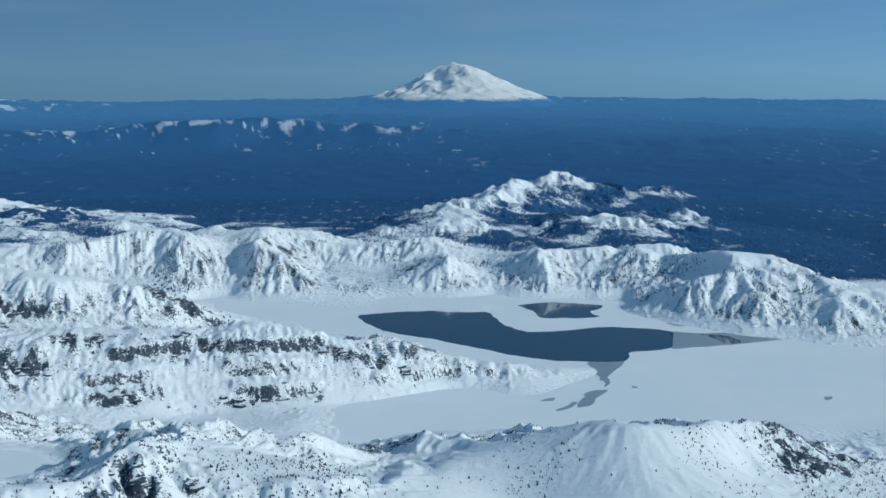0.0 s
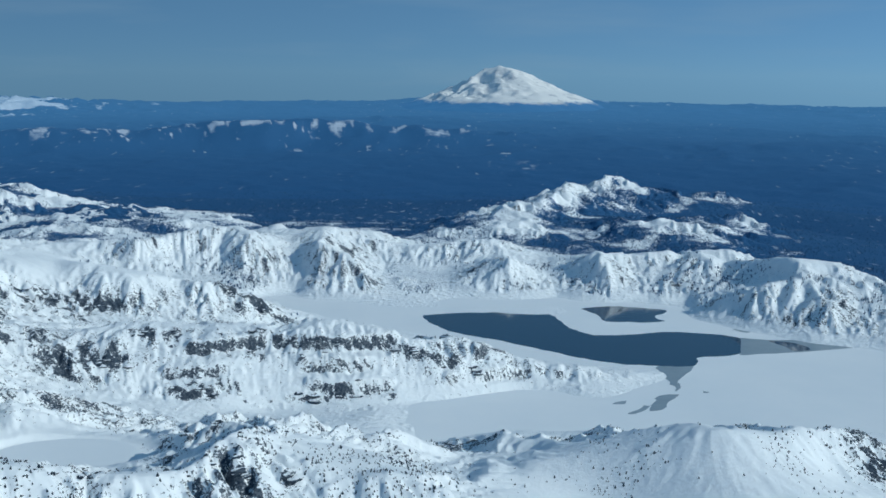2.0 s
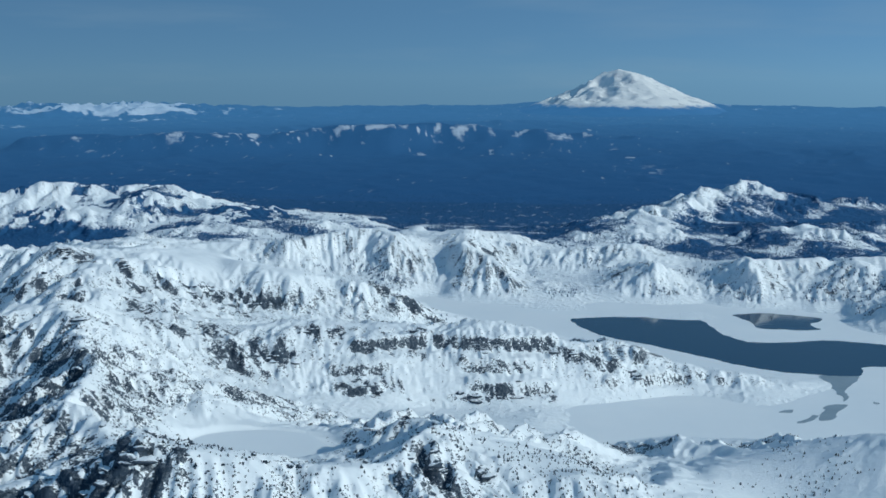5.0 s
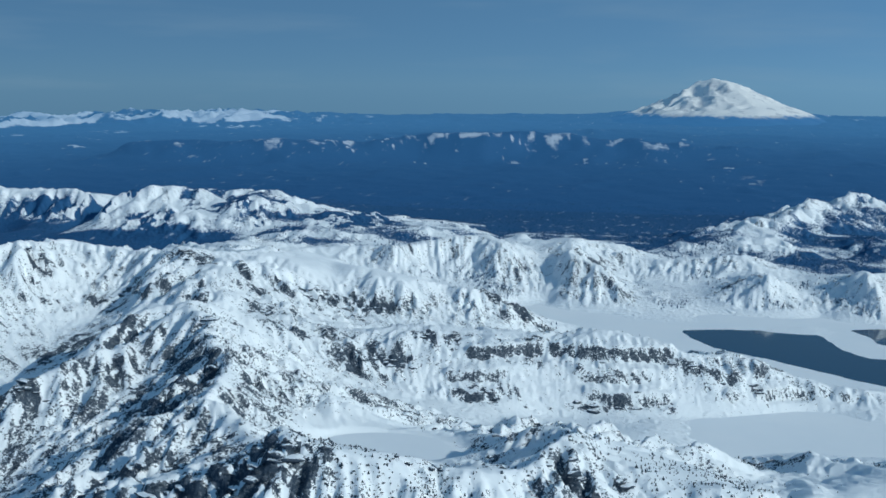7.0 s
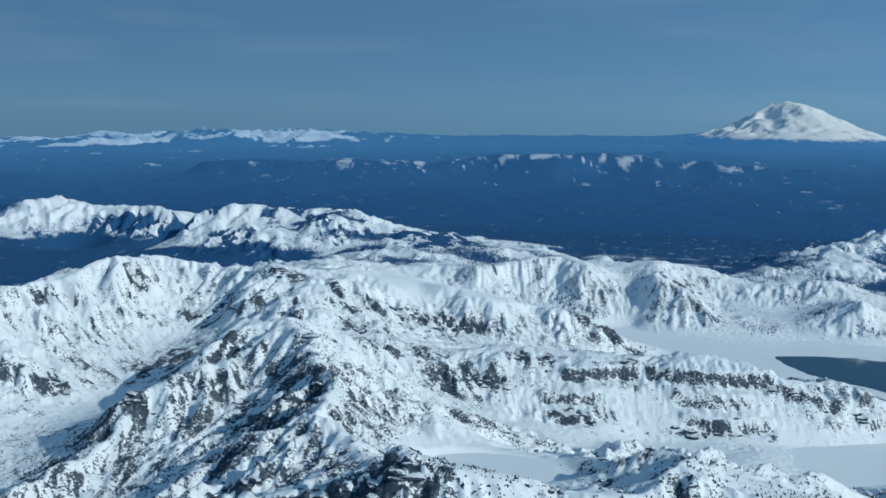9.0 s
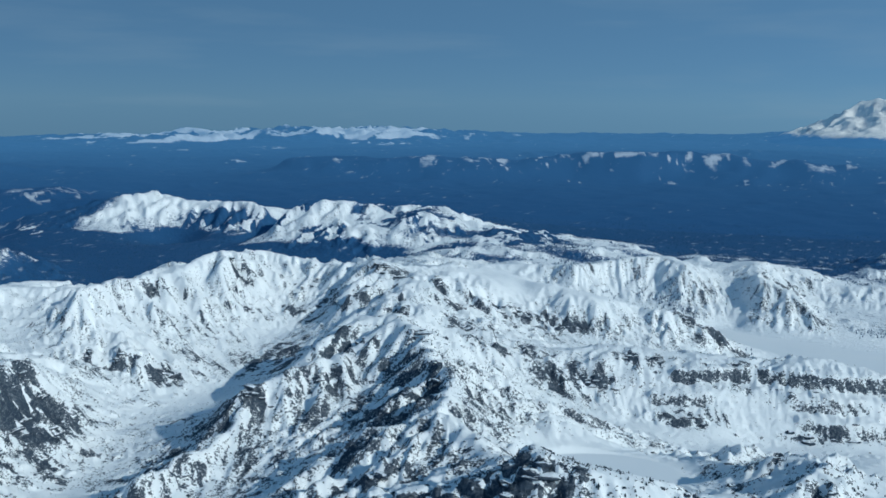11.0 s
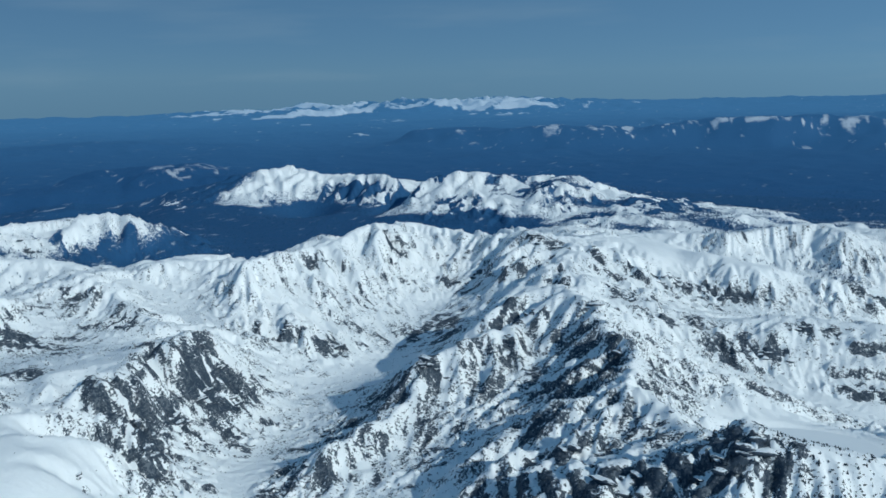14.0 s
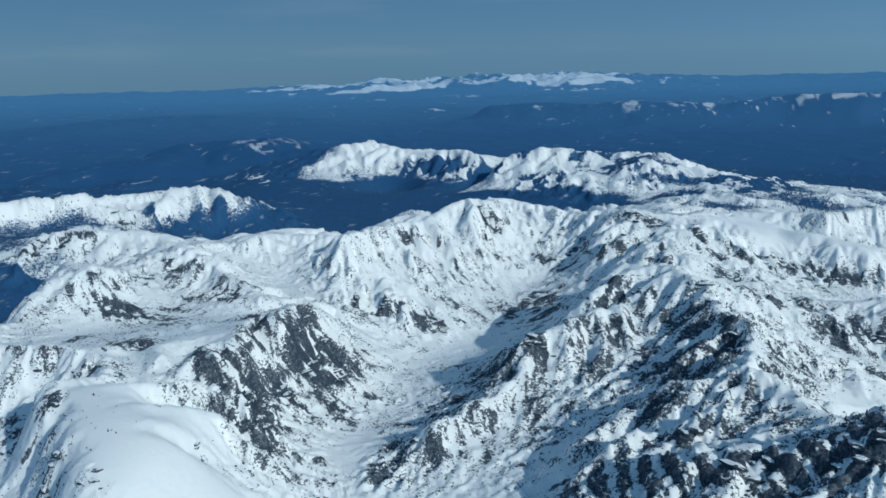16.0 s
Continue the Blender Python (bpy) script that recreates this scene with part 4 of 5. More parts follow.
def mixed(t, fac, a, b):
    m = t.nodes.new("ShaderNodeMix")
    m.data_type = "RGBA"
    for socket, value in ((m.inputs[0], fac), (m.inputs[6], a), (m.inputs[7], b)):
        if hasattr(value, "links"):
            t.links.new(value, socket)
        else:
            socket.default_value = value
    return m.outputs[2]


def calc(t, op, a, b=0.0, c=0.0):
    m = t.nodes.new("ShaderNodeMath")
    m.operation = op
    for socket, value in zip(m.inputs, (a, b, c)):
        if hasattr(value, "links"):
            t.links.new(value, socket)
        else:
            socket.default_value = value
    return m.outputs[0]


def ramp(t, value, lo, hi):
    m = t.nodes.new("ShaderNodeMapRange")
    m.interpolation_type = "SMOOTHSTEP"
    for k, v in ((0, value), (1, lo), (2, hi)):
        if hasattr(v, "links"):
            t.links.new(v, m.inputs[k])
        else:
            m.inputs[k].default_value = v
    return m.outputs[0]


def grain(t, where, scale, detail=6.0, rough=0.6):
    n = node(t, "ShaderNodeTexNoise", Scale=scale, Detail=detail, Roughness=rough)
    t.links.new(where, n.inputs["Vector"])
    return n.outputs[0]


def land_material(airy):
    m, t, b, out = nodes_of("hazed_distant_land" if airy else "snowy_land")
    where = t.nodes.new("ShaderNodeNewGeometry").outputs["Position"]
    mid, fine, dots = grain(t, where, 0.22, 7, 0.7), grain(t, where, 0.9, 6, 0.75), grain(t, where, 3.0, 4, 0.7)
    held = t.nodes.new("ShaderNodeAttribute")
    held.attribute_name = "bare"
    cover = t.nodes.new("ShaderNodeAttribute")
    cover.attribute_name = "forest"
    # rock stands bare on steep ribs and, in scattered stones, where the wind has swept the snow
    show = calc(t, "ADD", held.outputs["Fac"], calc(t, "MULTIPLY", calc(t, "SUBTRACT", mid, 0.5), 0.9))
    show = calc(t, "ADD", show, calc(t, "MULTIPLY", calc(t, "SUBTRACT", fine, 0.5), 1.0))
    show = calc(t, "ADD", show, calc(t, "MULTIPLY", calc(t, "SUBTRACT", dots, 0.5), 0.7))
    bare = ramp(t, show, 0.42, 0.54)
    flecks = ramp(t, calc(t, "ADD", grain(t, where, 1.2, 5, 0.75), calc(t, "MULTIPLY", held.outputs["Fac"], 0.06)), 0.5, 0.56)
    bare = calc(t, "MULTIPLY", bare, flecks)
    stones = calc(t, "ADD", grain(t, where, 1.3, 2.5, 0.65), calc(t, "MULTIPLY", held.outputs["Fac"], 0.36))
    stones = calc(t, "ADD", stones, calc(t, "MULTIPLY", calc(t, "SUBTRACT", mid, 0.5), 0.25))
    bare = calc(t, "MAXIMUM", bare, calc(t, "MULTIPLY", ramp(t, stones, 0.66, 0.71), 0.9))
    # far snow gets a dimmer base colour, in place of the haze before it
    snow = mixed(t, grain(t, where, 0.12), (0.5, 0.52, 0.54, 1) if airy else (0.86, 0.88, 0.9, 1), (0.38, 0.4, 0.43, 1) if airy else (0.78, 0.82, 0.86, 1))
    rock = mixed(t, mid, (0.02, 0.034, 0.056, 1), (0.058, 0.08, 0.112, 1))
    ground = mixed(t, bare, snow, rock)
    # the blue haze over the woods is mixed into the trees' own colour
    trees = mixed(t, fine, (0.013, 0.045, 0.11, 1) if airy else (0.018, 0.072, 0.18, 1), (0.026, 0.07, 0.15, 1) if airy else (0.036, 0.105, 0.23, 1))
    lie = node(t, "ShaderNodeVectorMath")
    lie.operation = "MULTIPLY"
    lie.inputs[1].default_value = (1, 0.3, 1) if airy else (1, 0.35, 1)
    t.links.new(where, lie.inputs[0])
    patch = grain(t, lie.outputs[0], 0.08 if airy else 0.14, 5, 0.6)
    region = ramp(t, grain(t, where, 0.0022, 2), 0.4, 0.62)
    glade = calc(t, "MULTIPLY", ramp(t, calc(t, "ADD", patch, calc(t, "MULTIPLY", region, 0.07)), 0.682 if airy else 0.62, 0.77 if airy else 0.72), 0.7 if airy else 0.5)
    # glades in the far woods are greyed in colour for haze as well
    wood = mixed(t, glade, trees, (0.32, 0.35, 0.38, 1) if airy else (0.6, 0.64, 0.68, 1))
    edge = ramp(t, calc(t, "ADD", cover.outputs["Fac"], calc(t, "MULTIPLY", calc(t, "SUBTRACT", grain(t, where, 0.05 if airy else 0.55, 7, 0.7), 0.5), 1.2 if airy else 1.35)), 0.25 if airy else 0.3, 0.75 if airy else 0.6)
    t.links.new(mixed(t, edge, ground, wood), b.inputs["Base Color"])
    b.inputs["Roughness"].default_value = 0.75
    b.inputs["Specular IOR Level"].default_value = 0.12
    crisp = node(t, "ShaderNodeTexNoise", Scale=0.3, Detail=7.0, Roughness=0.6)
    crisp.noise_type = "RIDGED_MULTIFRACTAL"
    t.links.new(where, crisp.inputs["Vector"])
    first = node(t, "ShaderNodeBump", Distance=0.85)
    t.links.new(calc(t, "MULTIPLY_ADD", ramp(t, held.outputs["Fac"], -0.3, 0.08), 0.8, 0.08), first.inputs["Strength"])
    t.links.new(crisp.outputs[0], first.inputs["Height"])
    bump = node(t, "ShaderNodeBump", Strength=0.6, Distance=0.4)
    t.links.new(fine, bump.inputs["Height"])
    t.links.new(first.outputs[0], bump.inputs["Normal"])
    t.links.new(bump.outputs[0], b.inputs["Normal"])
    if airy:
        # haze of kilometres of lit blue air, painted as emission that grows with distance
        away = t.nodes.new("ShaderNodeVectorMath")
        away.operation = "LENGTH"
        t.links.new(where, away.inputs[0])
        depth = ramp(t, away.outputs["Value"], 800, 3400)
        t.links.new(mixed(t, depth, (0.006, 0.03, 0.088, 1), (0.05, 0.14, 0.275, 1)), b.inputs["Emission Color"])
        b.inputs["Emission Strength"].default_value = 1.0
    return m


def plain(name, colour, second, scale, rough, bump_by=0.1, spec=0.3, metal=0.0):
    m, t, b, out = nodes_of(name)
    where = t.nodes.new("ShaderNodeNewGeometry").outputs["Position"]
    n = grain(t, where, scale)
    t.links.new(mixed(t, n, (*colour, 1), (*second, 1)), b.inputs["Base Color"])
    b.inputs["Roughness"].default_value = rough
    b.inputs["Specular IOR Level"].default_value = spec
    bump = node(t, "ShaderNodeBump", Strength=0.4, Distance=bump_by)
    t.links.new(grain(t, where, scale * 6), bump.inputs["Height"])
    t.links.new(bump.outputs[0], b.inputs["Normal"])
    return m


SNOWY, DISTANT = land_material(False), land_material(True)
ICE = plain("snow_covered_ice", (0.72, 0.77, 0.82), (0.88, 0.89, 0.9), 0.022, 0.7, 0.05)
SLUSH = plain("grey_slush", (0.2, 0.26, 0.31), (0.34, 0.4, 0.45), 0.15, 0.4)
WATER = plain("open_water", (0.012, 0.038, 0.075), (0.016, 0.05, 0.095), 0.05, 0.08, 0.01, 0.5)


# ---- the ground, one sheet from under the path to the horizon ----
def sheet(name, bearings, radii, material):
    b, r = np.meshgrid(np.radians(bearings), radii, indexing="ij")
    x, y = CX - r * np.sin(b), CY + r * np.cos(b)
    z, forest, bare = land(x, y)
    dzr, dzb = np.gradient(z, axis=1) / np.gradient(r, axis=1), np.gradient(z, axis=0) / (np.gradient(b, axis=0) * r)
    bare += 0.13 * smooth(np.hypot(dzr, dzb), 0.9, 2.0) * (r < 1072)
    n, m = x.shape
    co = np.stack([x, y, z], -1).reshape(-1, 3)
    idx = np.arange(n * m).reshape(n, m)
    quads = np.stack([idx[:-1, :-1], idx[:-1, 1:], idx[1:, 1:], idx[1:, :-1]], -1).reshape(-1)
    me = bpy.data.meshes.new(name)
    me.vertices.add(n * m)
    me.vertices.foreach_set("co", co.astype(np.float32).ravel())
    me.loops.add(len(quads))
    me.loops.foreach_set("vertex_index", quads.astype(np.int32))
    me.polygons.add(len(quads) // 4)
    me.polygons.foreach_set("loop_start", np.arange(0, len(quads), 4, dtype=np.int32))
    me.update(calc_edges=True)
    me.polygons.foreach_set("use_smooth", np.ones(len(quads) // 4, dtype=bool))
    me.attributes.new("forest", "FLOAT", "POINT").data.foreach_set("value", forest.astype(np.float32).ravel())
    me.attributes.new("bare", "FLOAT", "POINT").data.foreach_set("value", bare.astype(np.float32).ravel())
    me.materials.append(material)
    return new(name, me)


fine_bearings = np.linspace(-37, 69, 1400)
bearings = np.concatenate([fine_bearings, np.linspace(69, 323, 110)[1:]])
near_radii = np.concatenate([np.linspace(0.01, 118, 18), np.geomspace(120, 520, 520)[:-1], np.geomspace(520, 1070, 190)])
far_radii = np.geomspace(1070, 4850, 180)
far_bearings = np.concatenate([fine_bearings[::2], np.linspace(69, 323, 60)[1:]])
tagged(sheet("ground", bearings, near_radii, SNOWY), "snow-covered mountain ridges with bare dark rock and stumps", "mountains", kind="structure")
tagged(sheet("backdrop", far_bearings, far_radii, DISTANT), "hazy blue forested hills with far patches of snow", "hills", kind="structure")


def loop_of(pts, steps=6):
    """A closed, rounded outline through a few corners."""
    out = []
    n = len(pts)
    for i in range(n):
        p0, p1, p2, p3 = (Vector(pts[(i + k) % n]) for k in (-1, 0, 1, 2))
        for s in range(steps):
            u = s / steps
            out.append(0.5 * (2 * p1 + (p2 - p0) * u + (2 * p0 - 5 * p1 + 4 * p2 - p3) * u * u + (3 * p1 - p0 - 3 * p2 + p3) * u ** 3))
    return out


def flat(name, pts, z, material, depth=0.5, wobble=0.0):
    rim = []
    for p in loop_of(pts):
        d = wobble * noise.noise((p.x * 0.18, p.y * 0.18, z)) + 0.5 * wobble * noise.noise((p.x * 0.5, p.y * 0.5, z + 9))
        rim.append((p.x + d, p.y + d))
    bm = bmesh.new()
    top = [bm.verts.new((x, y, z)) for x, y in rim]
    low = [bm.verts.new((x, y, z - depth)) for x, y in rim]
    bm.faces.new(top)
    for i in range(len(top)):
        j = (i + 1) % len(top)
        bm.faces.new((top[j], top[i], low[i], low[j]))
    bmesh.ops.triangulate(bm, faces=bm.faces[:1])
    bmesh.ops.recalc_face_normals(bm, faces=bm.faces)
    me = bpy.data.meshes.new(name)
    bm.to_mesh(me)
    bm.free()
    me.materials.append(material)
    return new(name, me)


tagged(flat("lake_ice", [(-160, 520), (-140, 440), (-140, 380), (-135, 320), (-110, 285), (-40, 285), (60, 290), (160, 290), (320, 330), (300, 470), (150, 475), (95, 525), (0, 530)], 0.0, ICE, 1.0), "flat lake surface frozen over and covered with snow", "ice", kind="structure")
tagged(flat("water", [(-41, 477), (-37, 480), (-23, 485), (-7, 487), (10, 490), (18, 490), (22, 484), (25, 473), (28, 462), (32, 454), (36, 449), (41, 447), (56, 449), (72, 455), (82, 455), (92, 453), (104, 447), (101, 433), (98, 421), (90, 416), (79, 413), (77, 406), (74, 400), (66, 399), (59, 399), (45, 401), (36, 405), (27, 410), (16, 419), (4, 428), (-6, 435), (-16, 441), (-27, 449), (-36, 463)], 0.05, WATER, 0.04, 0.8), "dark open water amid the lake's ice", "water", kind="structure")
tagged(flat("water", [(38, 499), (45, 503), (55, 506), (65, 504), (76, 502), (80, 498), (78, 492), (73, 487), (73, 480), (75, 476), (67, 473), (59, 473), (49, 473), (46, 477), (45, 486), (41, 494)], 0.05, WATER, 0.04, 0.8), "smaller pool of dark open water in the ice", "water", kind="structure")
tagged(flat("thin_ice", [(103, 446), (116, 444), (132, 446), (145, 445), (154, 440), (150, 434), (134, 428), (121, 424), (108, 421), (97, 420)], 0.045, SLUSH, 0.04, 0.8), "grey thin ice at the end of the open water", "ice", kind="structure")
for pts, about in (
    ([(59, 398), (66, 399), (74, 401), (72, 394), (68, 387), (64, 378), (63, 370), (61, 366), (61, 371), (61, 377), (59, 384)], "brownish grey slush where the stream enters the water"),
    ([(54, 360), (61, 362), (58, 356), (55, 352), (53, 345), (49, 343), (48, 345), (50, 351)], "grey winding stream of melting ice"),
    ([(48, 347), (46, 348), (44, 344), (40, 340), (41, 339), (45, 342)], "grey end of a winding stream in the snow"),
    ([(35, 349), (38, 352), (41, 353), (39, 349)], "small grey patch of melting ice"),
    ([(105, 462), (110, 463), (113, 459), (108, 457)], "thin brown strip of slush on the ice"),
    ([(71, 367), (72, 367), (72, 364), (70, 364)], "dark spot of thawing ice"),
    ([(138, 353), (141, 354), (141, 352), (138, 350)], "small grey patch of melting ice"),
):
    tagged(flat("thin_ice", pts, 0.045, SLUSH, 0.04, 1.6), about, "ice", kind="structure")
tagged(flat("water", [(116, 443), (124, 441), (130, 435), (130, 429), (123, 426), (120, 434)], 0.052, WATER, 0.04, 0.6), "narrow tongue of open water in the thin ice", "water", kind="structure")
tagged(flat("tarn_ice", [(-136, 234), (-134, 243), (-126, 248), (-116, 250), (-106, 248), (-99, 241), (-94, 236), (-98, 230), (-108, 227), (-118, 225), (-128, 227)], 20.0, ICE, 1.0), "small frozen tarn covered with smooth snow", "ice", kind="structure")


# ---- the far volcano ----
def volcano():
    n, m = 260, 90
    a, q = np.meshgrid(np.linspace(0, 2 * np.pi, n, endpoint=False), np.linspace(0, 1, m), indexing="ij")
    r = q * 420
    x, y = r * np.cos(a), r * np.sin(a)
    right = np.interp(r, [0, 40, 85, 110, 150, 230, 290, 420], [118, 115, 101, 90, 73, 38, 18, -34])
    left = np.interp(r, [0, 25, 52, 80, 130, 200, 265, 420], [118, 115, 109, 88, 55, 28, 9, -36])
    side = smooth(np.cos(a), -0.5, 0.6)
    z = left + (right - left) * side + 2 * fbm(x, y, 60, 3, 421)
    z += smooth(r, 25, 80) * (1 - smooth(r, 200, 330)) * (6 - 3.5 * side) * (ridged(x, y, 60, 5, 401, 0.55) - 0.4 + 0.5 * np.cos(a * 9 + 3 * fbm(x, y, 90, 2, 411)))
    z -= 32 * np.exp(-((x + 45) ** 2 + (y + 66) ** 2) / 900) + 9 * np.exp(-((x - 12) ** 2 + (y + 70) ** 2) / 350)
    z += 5 * np.exp(-((x - 4) ** 2 + (y + 5) ** 2) / 220)
    co = np.stack([x, y, z], -1).reshape(-1, 3)
    idx = np.arange(n * m).reshape(n, m)
    nxt = np.roll(idx, -1, 0)
    quads = np.stack([idx[:, :-1], idx[:, 1:], nxt[:, 1:], nxt[:, :-1]], -1).reshape(-1, 4)
    me = bpy.data.meshes.new("volcano")
    me.from_pydata(co.tolist(), [], quads.tolist())
    me.polygons.foreach_set("use_smooth", np.ones(len(quads), dtype=bool))
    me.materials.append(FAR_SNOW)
    return new("volcano", me)


def far_snow():
    m, t, b, out = nodes_of("hazed_distant_snow")
    geo = t.nodes.new("ShaderNodeNewGeometry")
    where = geo.outputs["Position"]
    split = t.nodes.new("ShaderNodeSeparateXYZ")
    t.links.new(where, split.inputs[0])
    n = grain(t, where, 0.03, 7, 0.65)
    low = calc(t, "ADD", split.outputs[2], calc(t, "MULTIPLY", n, 40))
    wood = calc(t, "SUBTRACT", 1.0, ramp(t, low, 44, 54))
    rock = ramp(t, calc(t, "ADD", n, calc(t, "MULTIPLY", calc(t, "SUBTRACT", grain(t, where, 0.012, 3), 0.5), 0.5)), 0.52, 0.68)
    c = mixed(t, rock, (0.72, 0.7, 0.67, 1), (0.46, 0.46, 0.47, 1))
    # the wooded foot has the blue of the haze in its base colour
    t.links.new(mixed(t, wood, c, (0.018, 0.055, 0.12, 1)), b.inputs["Base Color"])
    b.inputs["Roughness"].default_value = 0.8
    # haze before the mountain, added as a blue glow, strongest on the foot
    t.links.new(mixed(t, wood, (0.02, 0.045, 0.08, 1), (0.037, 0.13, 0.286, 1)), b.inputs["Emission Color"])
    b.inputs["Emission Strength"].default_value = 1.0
    return m


FAR_SNOW = far_snow()
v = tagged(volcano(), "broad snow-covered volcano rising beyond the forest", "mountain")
v.location = (30, 3400, 20)


# ---- loose rock and trees ----
def rock_material():
    m, t, b, out = nodes_of("dark_volcanic_rock")
    geo = t.nodes.new("ShaderNodeNewGeometry")
    split = t.nodes.new("ShaderNodeSeparateXYZ")
    t.links.new(geo.outputs["Normal"], split.inputs[0])
    mid = grain(t, geo.outputs["Position"], 0.8, 6, 0.65)
    lying = ramp(t, calc(t, "ADD", split.outputs[2], calc(t, "MULTIPLY", calc(t, "SUBTRACT", mid, 0.5), 0.7)), 0.84, 0.95)
    rock = mixed(t, mid, (0.02, 0.034, 0.056, 1), (0.058, 0.08, 0.112, 1))
    t.links.new(mixed(t, lying, rock, (0.82, 0.85, 0.88, 1)), b.inputs["Base Color"])
    b.inputs["Roughness"].default_value = 0.85
    bump = node(t, "ShaderNodeBump", Strength=0.6, Distance=0.3)
    t.links.new(mid, bump.inputs["Height"])
    t.links.new(bump.outputs[0], b.inputs["Normal"])
    return m


ROCK = rock_material()
STONE = plain("dark_stones", (0.022, 0.034, 0.052), (0.05, 0.07, 0.095), 1.0, 0.85)
# fir green shifted to blue, so the colour holds the haze over the slopes
HAZED_FIR = plain("hazed_fir", (0.016, 0.058, 0.14), (0.034, 0.09, 0.18), 0.5, 0.8)
rng = np.random.default_rng(7)


def scatter(name, x, y, z, tall, wide, ring, material, tip):
    """Many small solids in one mesh: a ring of corners about the foot and one corner above, another below if tip."""
    n, k = len(x), ring
    turn = rng.uniform(0, 6.283, n)[:, None] + np.arange(k)[None] * 6.283 / k
    reach = wide[:, None] * rng.uniform(0.65, 1.35, (n, k))
    co = np.empty((n, k + 2, 3))
    co[:, :k, 0], co[:, :k, 1] = x[:, None] + reach * np.cos(turn), y[:, None] + reach * np.sin(turn)
    co[:, :k, 2] = z[:, None] + (rng.uniform(0.0, 0.5, (n, k)) * tall[:, None] if tip else 0)
    co[:, k] = np.stack([x + 0.3 * wide * rng.uniform(-1, 1, n) * tip, y + 0.3 * wide * rng.uniform(-1, 1, n) * tip, z + tall], -1)
    co[:, k + 1] = np.stack([x, y, z - 0.4 * tall], -1)
    i, j = np.arange(k), (np.arange(k) + 1) % k
    tris = np.stack([i, j, np.full(k, k)], -1)
    if tip:
        tris = np.concatenate([tris, np.stack([j, i, np.full(k, k + 1)], -1)])
    tris = (tris[None] + (np.arange(n) * (k + 2))[:, None, None]).reshape(-1)
    me = bpy.data.meshes.new(name)
    me.vertices.add(n * (k + 2))
    me.vertices.foreach_set("co", co.astype(np.float32).ravel())
    me.loops.add(len(tris))
    me.loops.foreach_set("vertex_index", tris.astype(np.int32))
    me.polygons.add(len(tris) // 3)
    me.polygons.foreach_set("loop_start", np.arange(0, len(tris), 3, dtype=np.int32))
    me.update(calc_edges=True)
    me.materials.append(material)
    return new(name, me)


def around(n, lo, hi, power=1.0):
    b, r = np.radians(rng.uniform(-36, 68, n)), lo * (hi / lo) ** (rng.uniform(0, 1, n) ** power)
    return CX - r * np.sin(b), CY + r * np.cos(b)


x, y = around(100000, 150, 620)
z, wood, open_rock = land(x, y)
clump = fbm(x, y, 22, 4, 503, 0.6)
chance = smooth(open_rock + 0.35 * clump, 0.02, 0.75) * (1 - wood) * (1 - 0.6 * smooth(y, 260, 330))
keep = (rng.uniform(0, 1, len(x)) < chance) & (z > 0.8)
x, y, z = x[keep][:14000], y[keep][:14000], z[keep][:14000]
big = np.clip(rng.lognormal(-1.45, 0.45, len(x)), 0.1, 0.7)
tagged(scatter("boulders", x, y, z, big * 0.55, big, 5, STONE, True), "dark boulders and stumps strewn over the snow", "rocks", kind="stuff")

x, y = around(90000, 150, 560)
z, wood, open_rock = land(x, y)
chance = (0.03 + smooth(fbm(x, y, 30, 4, 541, 0.6) + 0.5 * open_rock, 0.1, 0.9)) * smooth(z, 1.5, 4) * (1 - wood) * (1 - 0.8 * smooth(-x, 150, 240))
keep = (rng.uniform(0, 1, len(x)) < chance) & (((x + 115) / 27) ** 2 + ((y - 238) / 16) ** 2 > 1)
x, y, z = x[keep][:26000], y[keep][:26000], z[keep][:26000]
high = np.clip(rng.lognormal(-0.9, 0.4, len(x)), 0.15, 0.9)
tagged(scatter("dead_snags", x, y, z - 0.1, high, 0.12 + 0.22 * high, 4, STONE, False), "dark snags and stumps dotted over the snowy slopes", "stumps", kind="stuff")

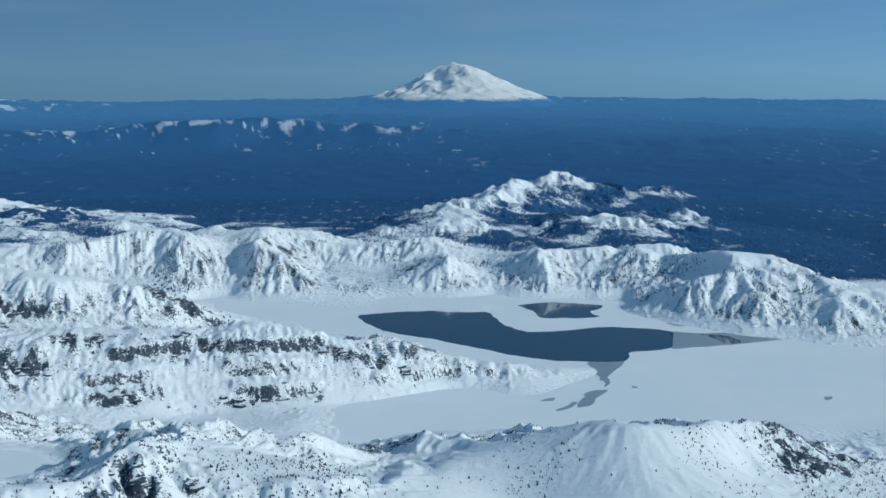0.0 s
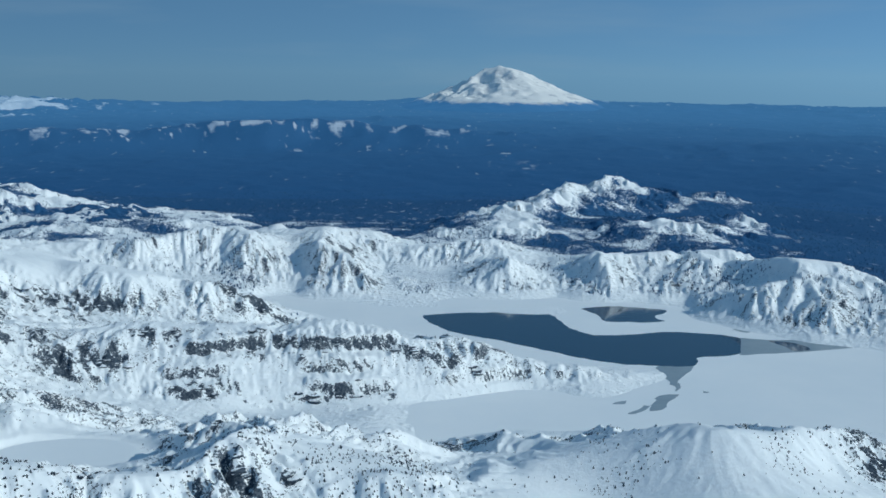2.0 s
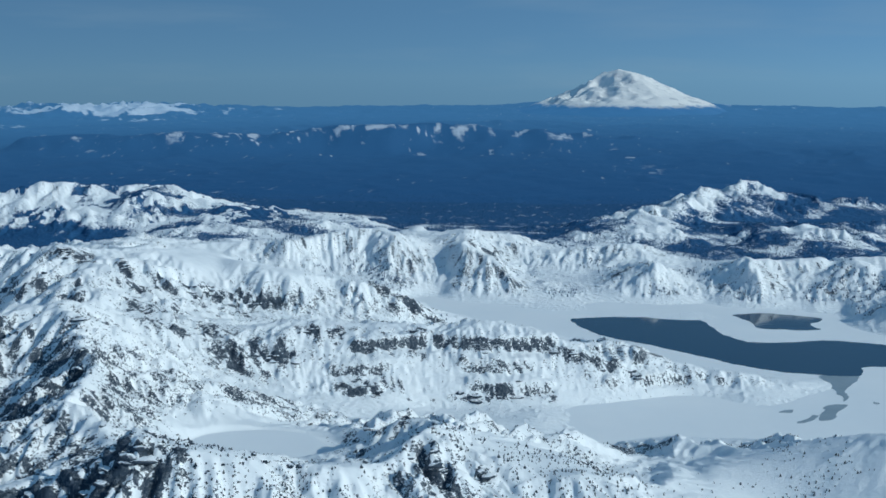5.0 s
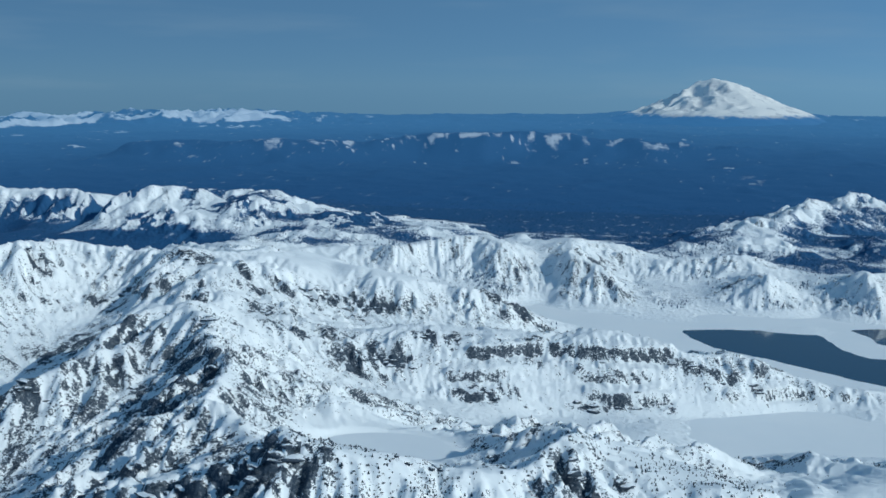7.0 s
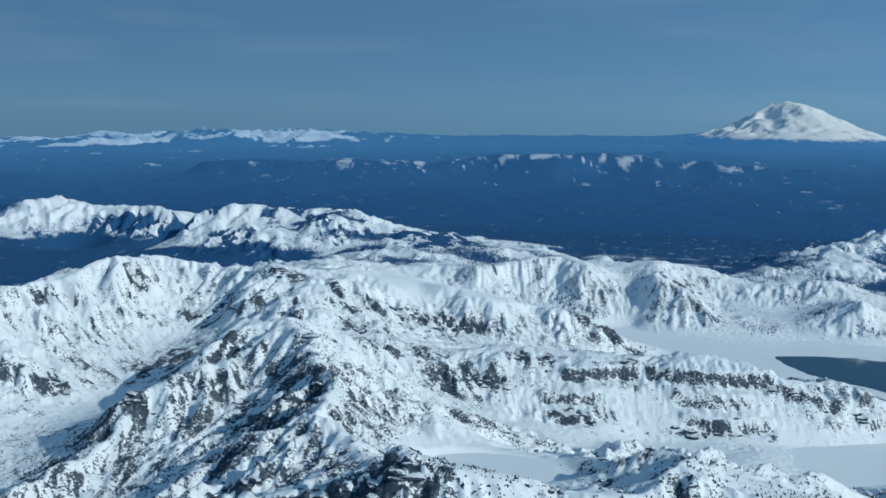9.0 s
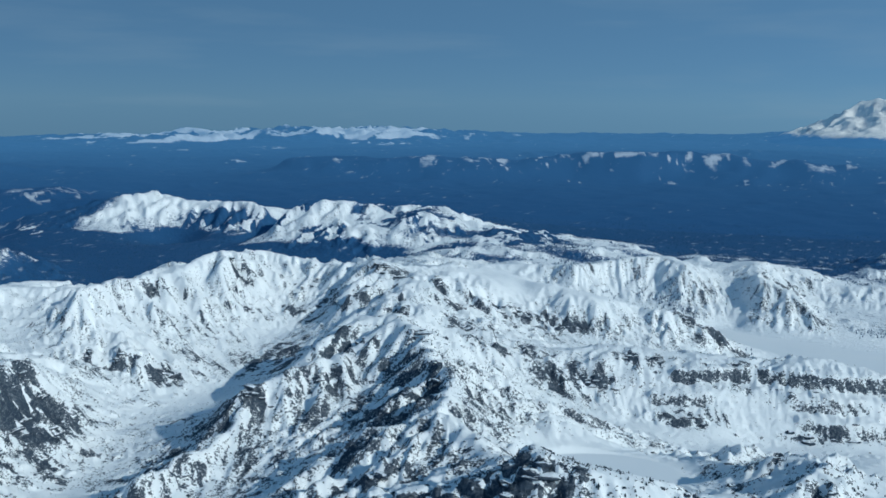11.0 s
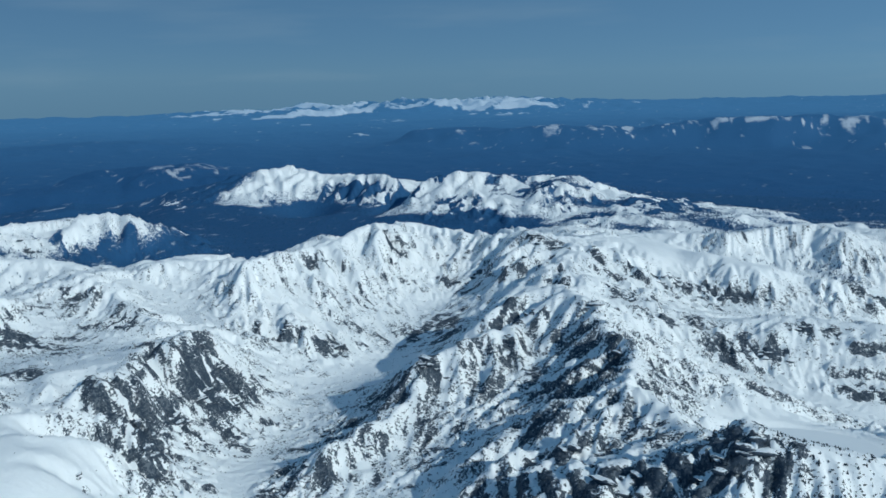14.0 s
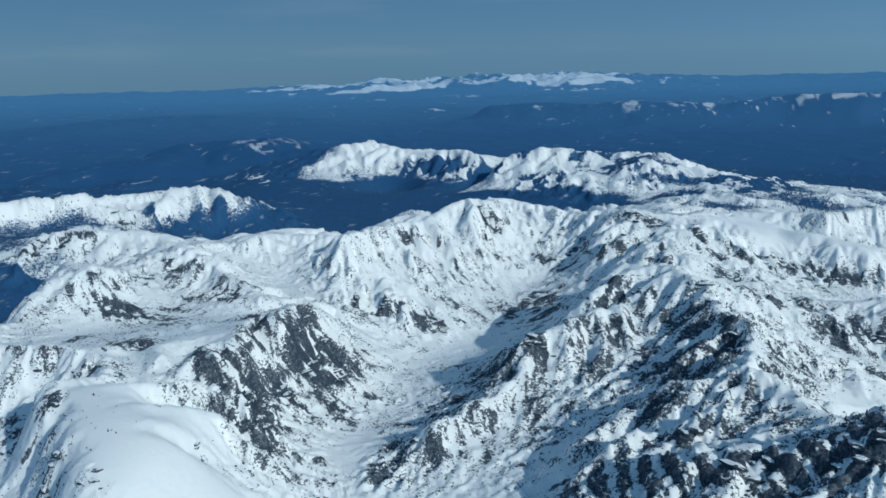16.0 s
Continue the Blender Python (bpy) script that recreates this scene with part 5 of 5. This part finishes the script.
x, y = around(200000, 330, 1150)
z, wood, open_rock = land(x, y)
chance = smooth(wood, 0.05, 0.3) * smooth(wood + 0.5 * fbm(x, y, 25, 4, 523, 0.6), 0.2, 0.7) * (1 - 0.75 * smooth(wood, 0.75, 0.98))
keep = rng.uniform(0, 1, len(x)) < chance
x, y, z = x[keep][:60000], y[keep][:60000], z[keep][:60000]
high = rng.uniform(0.7, 1.6, len(x))
tagged(scatter("conifers", x, y, z - 0.1, high, high * 0.26, 5, HAZED_FIR, False), "dark conifers on the lower slopes", "trees", kind="stuff")


def crag(name, seed):
    bm = bmesh.new()
    bmesh.ops.create_icosphere(bm, subdivisions=2, radius=1.0)
    for vert in bm.verts:
        p = vert.co.copy()
        q = p * 1.3 + Vector((seed * 5.1, 0, 0))
        push = 1 + 0.35 * noise.noise(q) + 0.22 * noise.noise(q * 2.3) + 0.1 * noise.noise(q * 5)
        step = round(p.z * 3.5 + 0.6 * noise.noise(q * 1.5)) / 3.5
        vert.co = Vector((p.x * push, p.y * push * 0.8, (0.35 * p.z + 0.65 * step) * push))
    me = bpy.data.meshes.new(name)
    bm.to_mesh(me)
    bm.free()
    me.materials.append(ROCK)
    return me


CRAGS = [crag("rock_outcrop", k) for k in range(6)]
crag_spots = [(sx + rng.normal(0, 0.4 * wide), sy + rng.normal(0, 0.4 * min(wide, deep)), much) for sx, sy, wide, deep, turn, much in BARE_SPOTS for k in range(int(0.5 + 4 * much))]
px, py = np.array([p[0] for p in crag_spots]), np.array([p[1] for p in crag_spots])
pz, gx, gy = land(px, py)[0], sample(SLOPE_X, px, py), sample(SLOPE_Y, px, py)
for k, (ax, ay, much) in enumerate(crag_spots):
    if pz[k] < 1.5 or (20 - 1.5 < pz[k] < 21.5 and abs(ax + 116) < 26 and abs(ay - 240) < 14):
        continue
    ob = new("rock_outcrop", CRAGS[k % 6])
    wide = rng.uniform(0.4, 1.0) * (0.7 + much)
    ob.matrix_world = pose(ax, ay, pz[k] - 0.1, 0, 0, math.degrees(math.atan2(-gx[k], gy[k]) + math.pi)) @ Matrix.Diagonal((wide * rng.uniform(1.1, 1.9), wide, wide * rng.uniform(0.3, 0.5), 1))
    tagged(ob, "craggy dark rock outcrop capped with snow", "rock", group="rock outcrops")
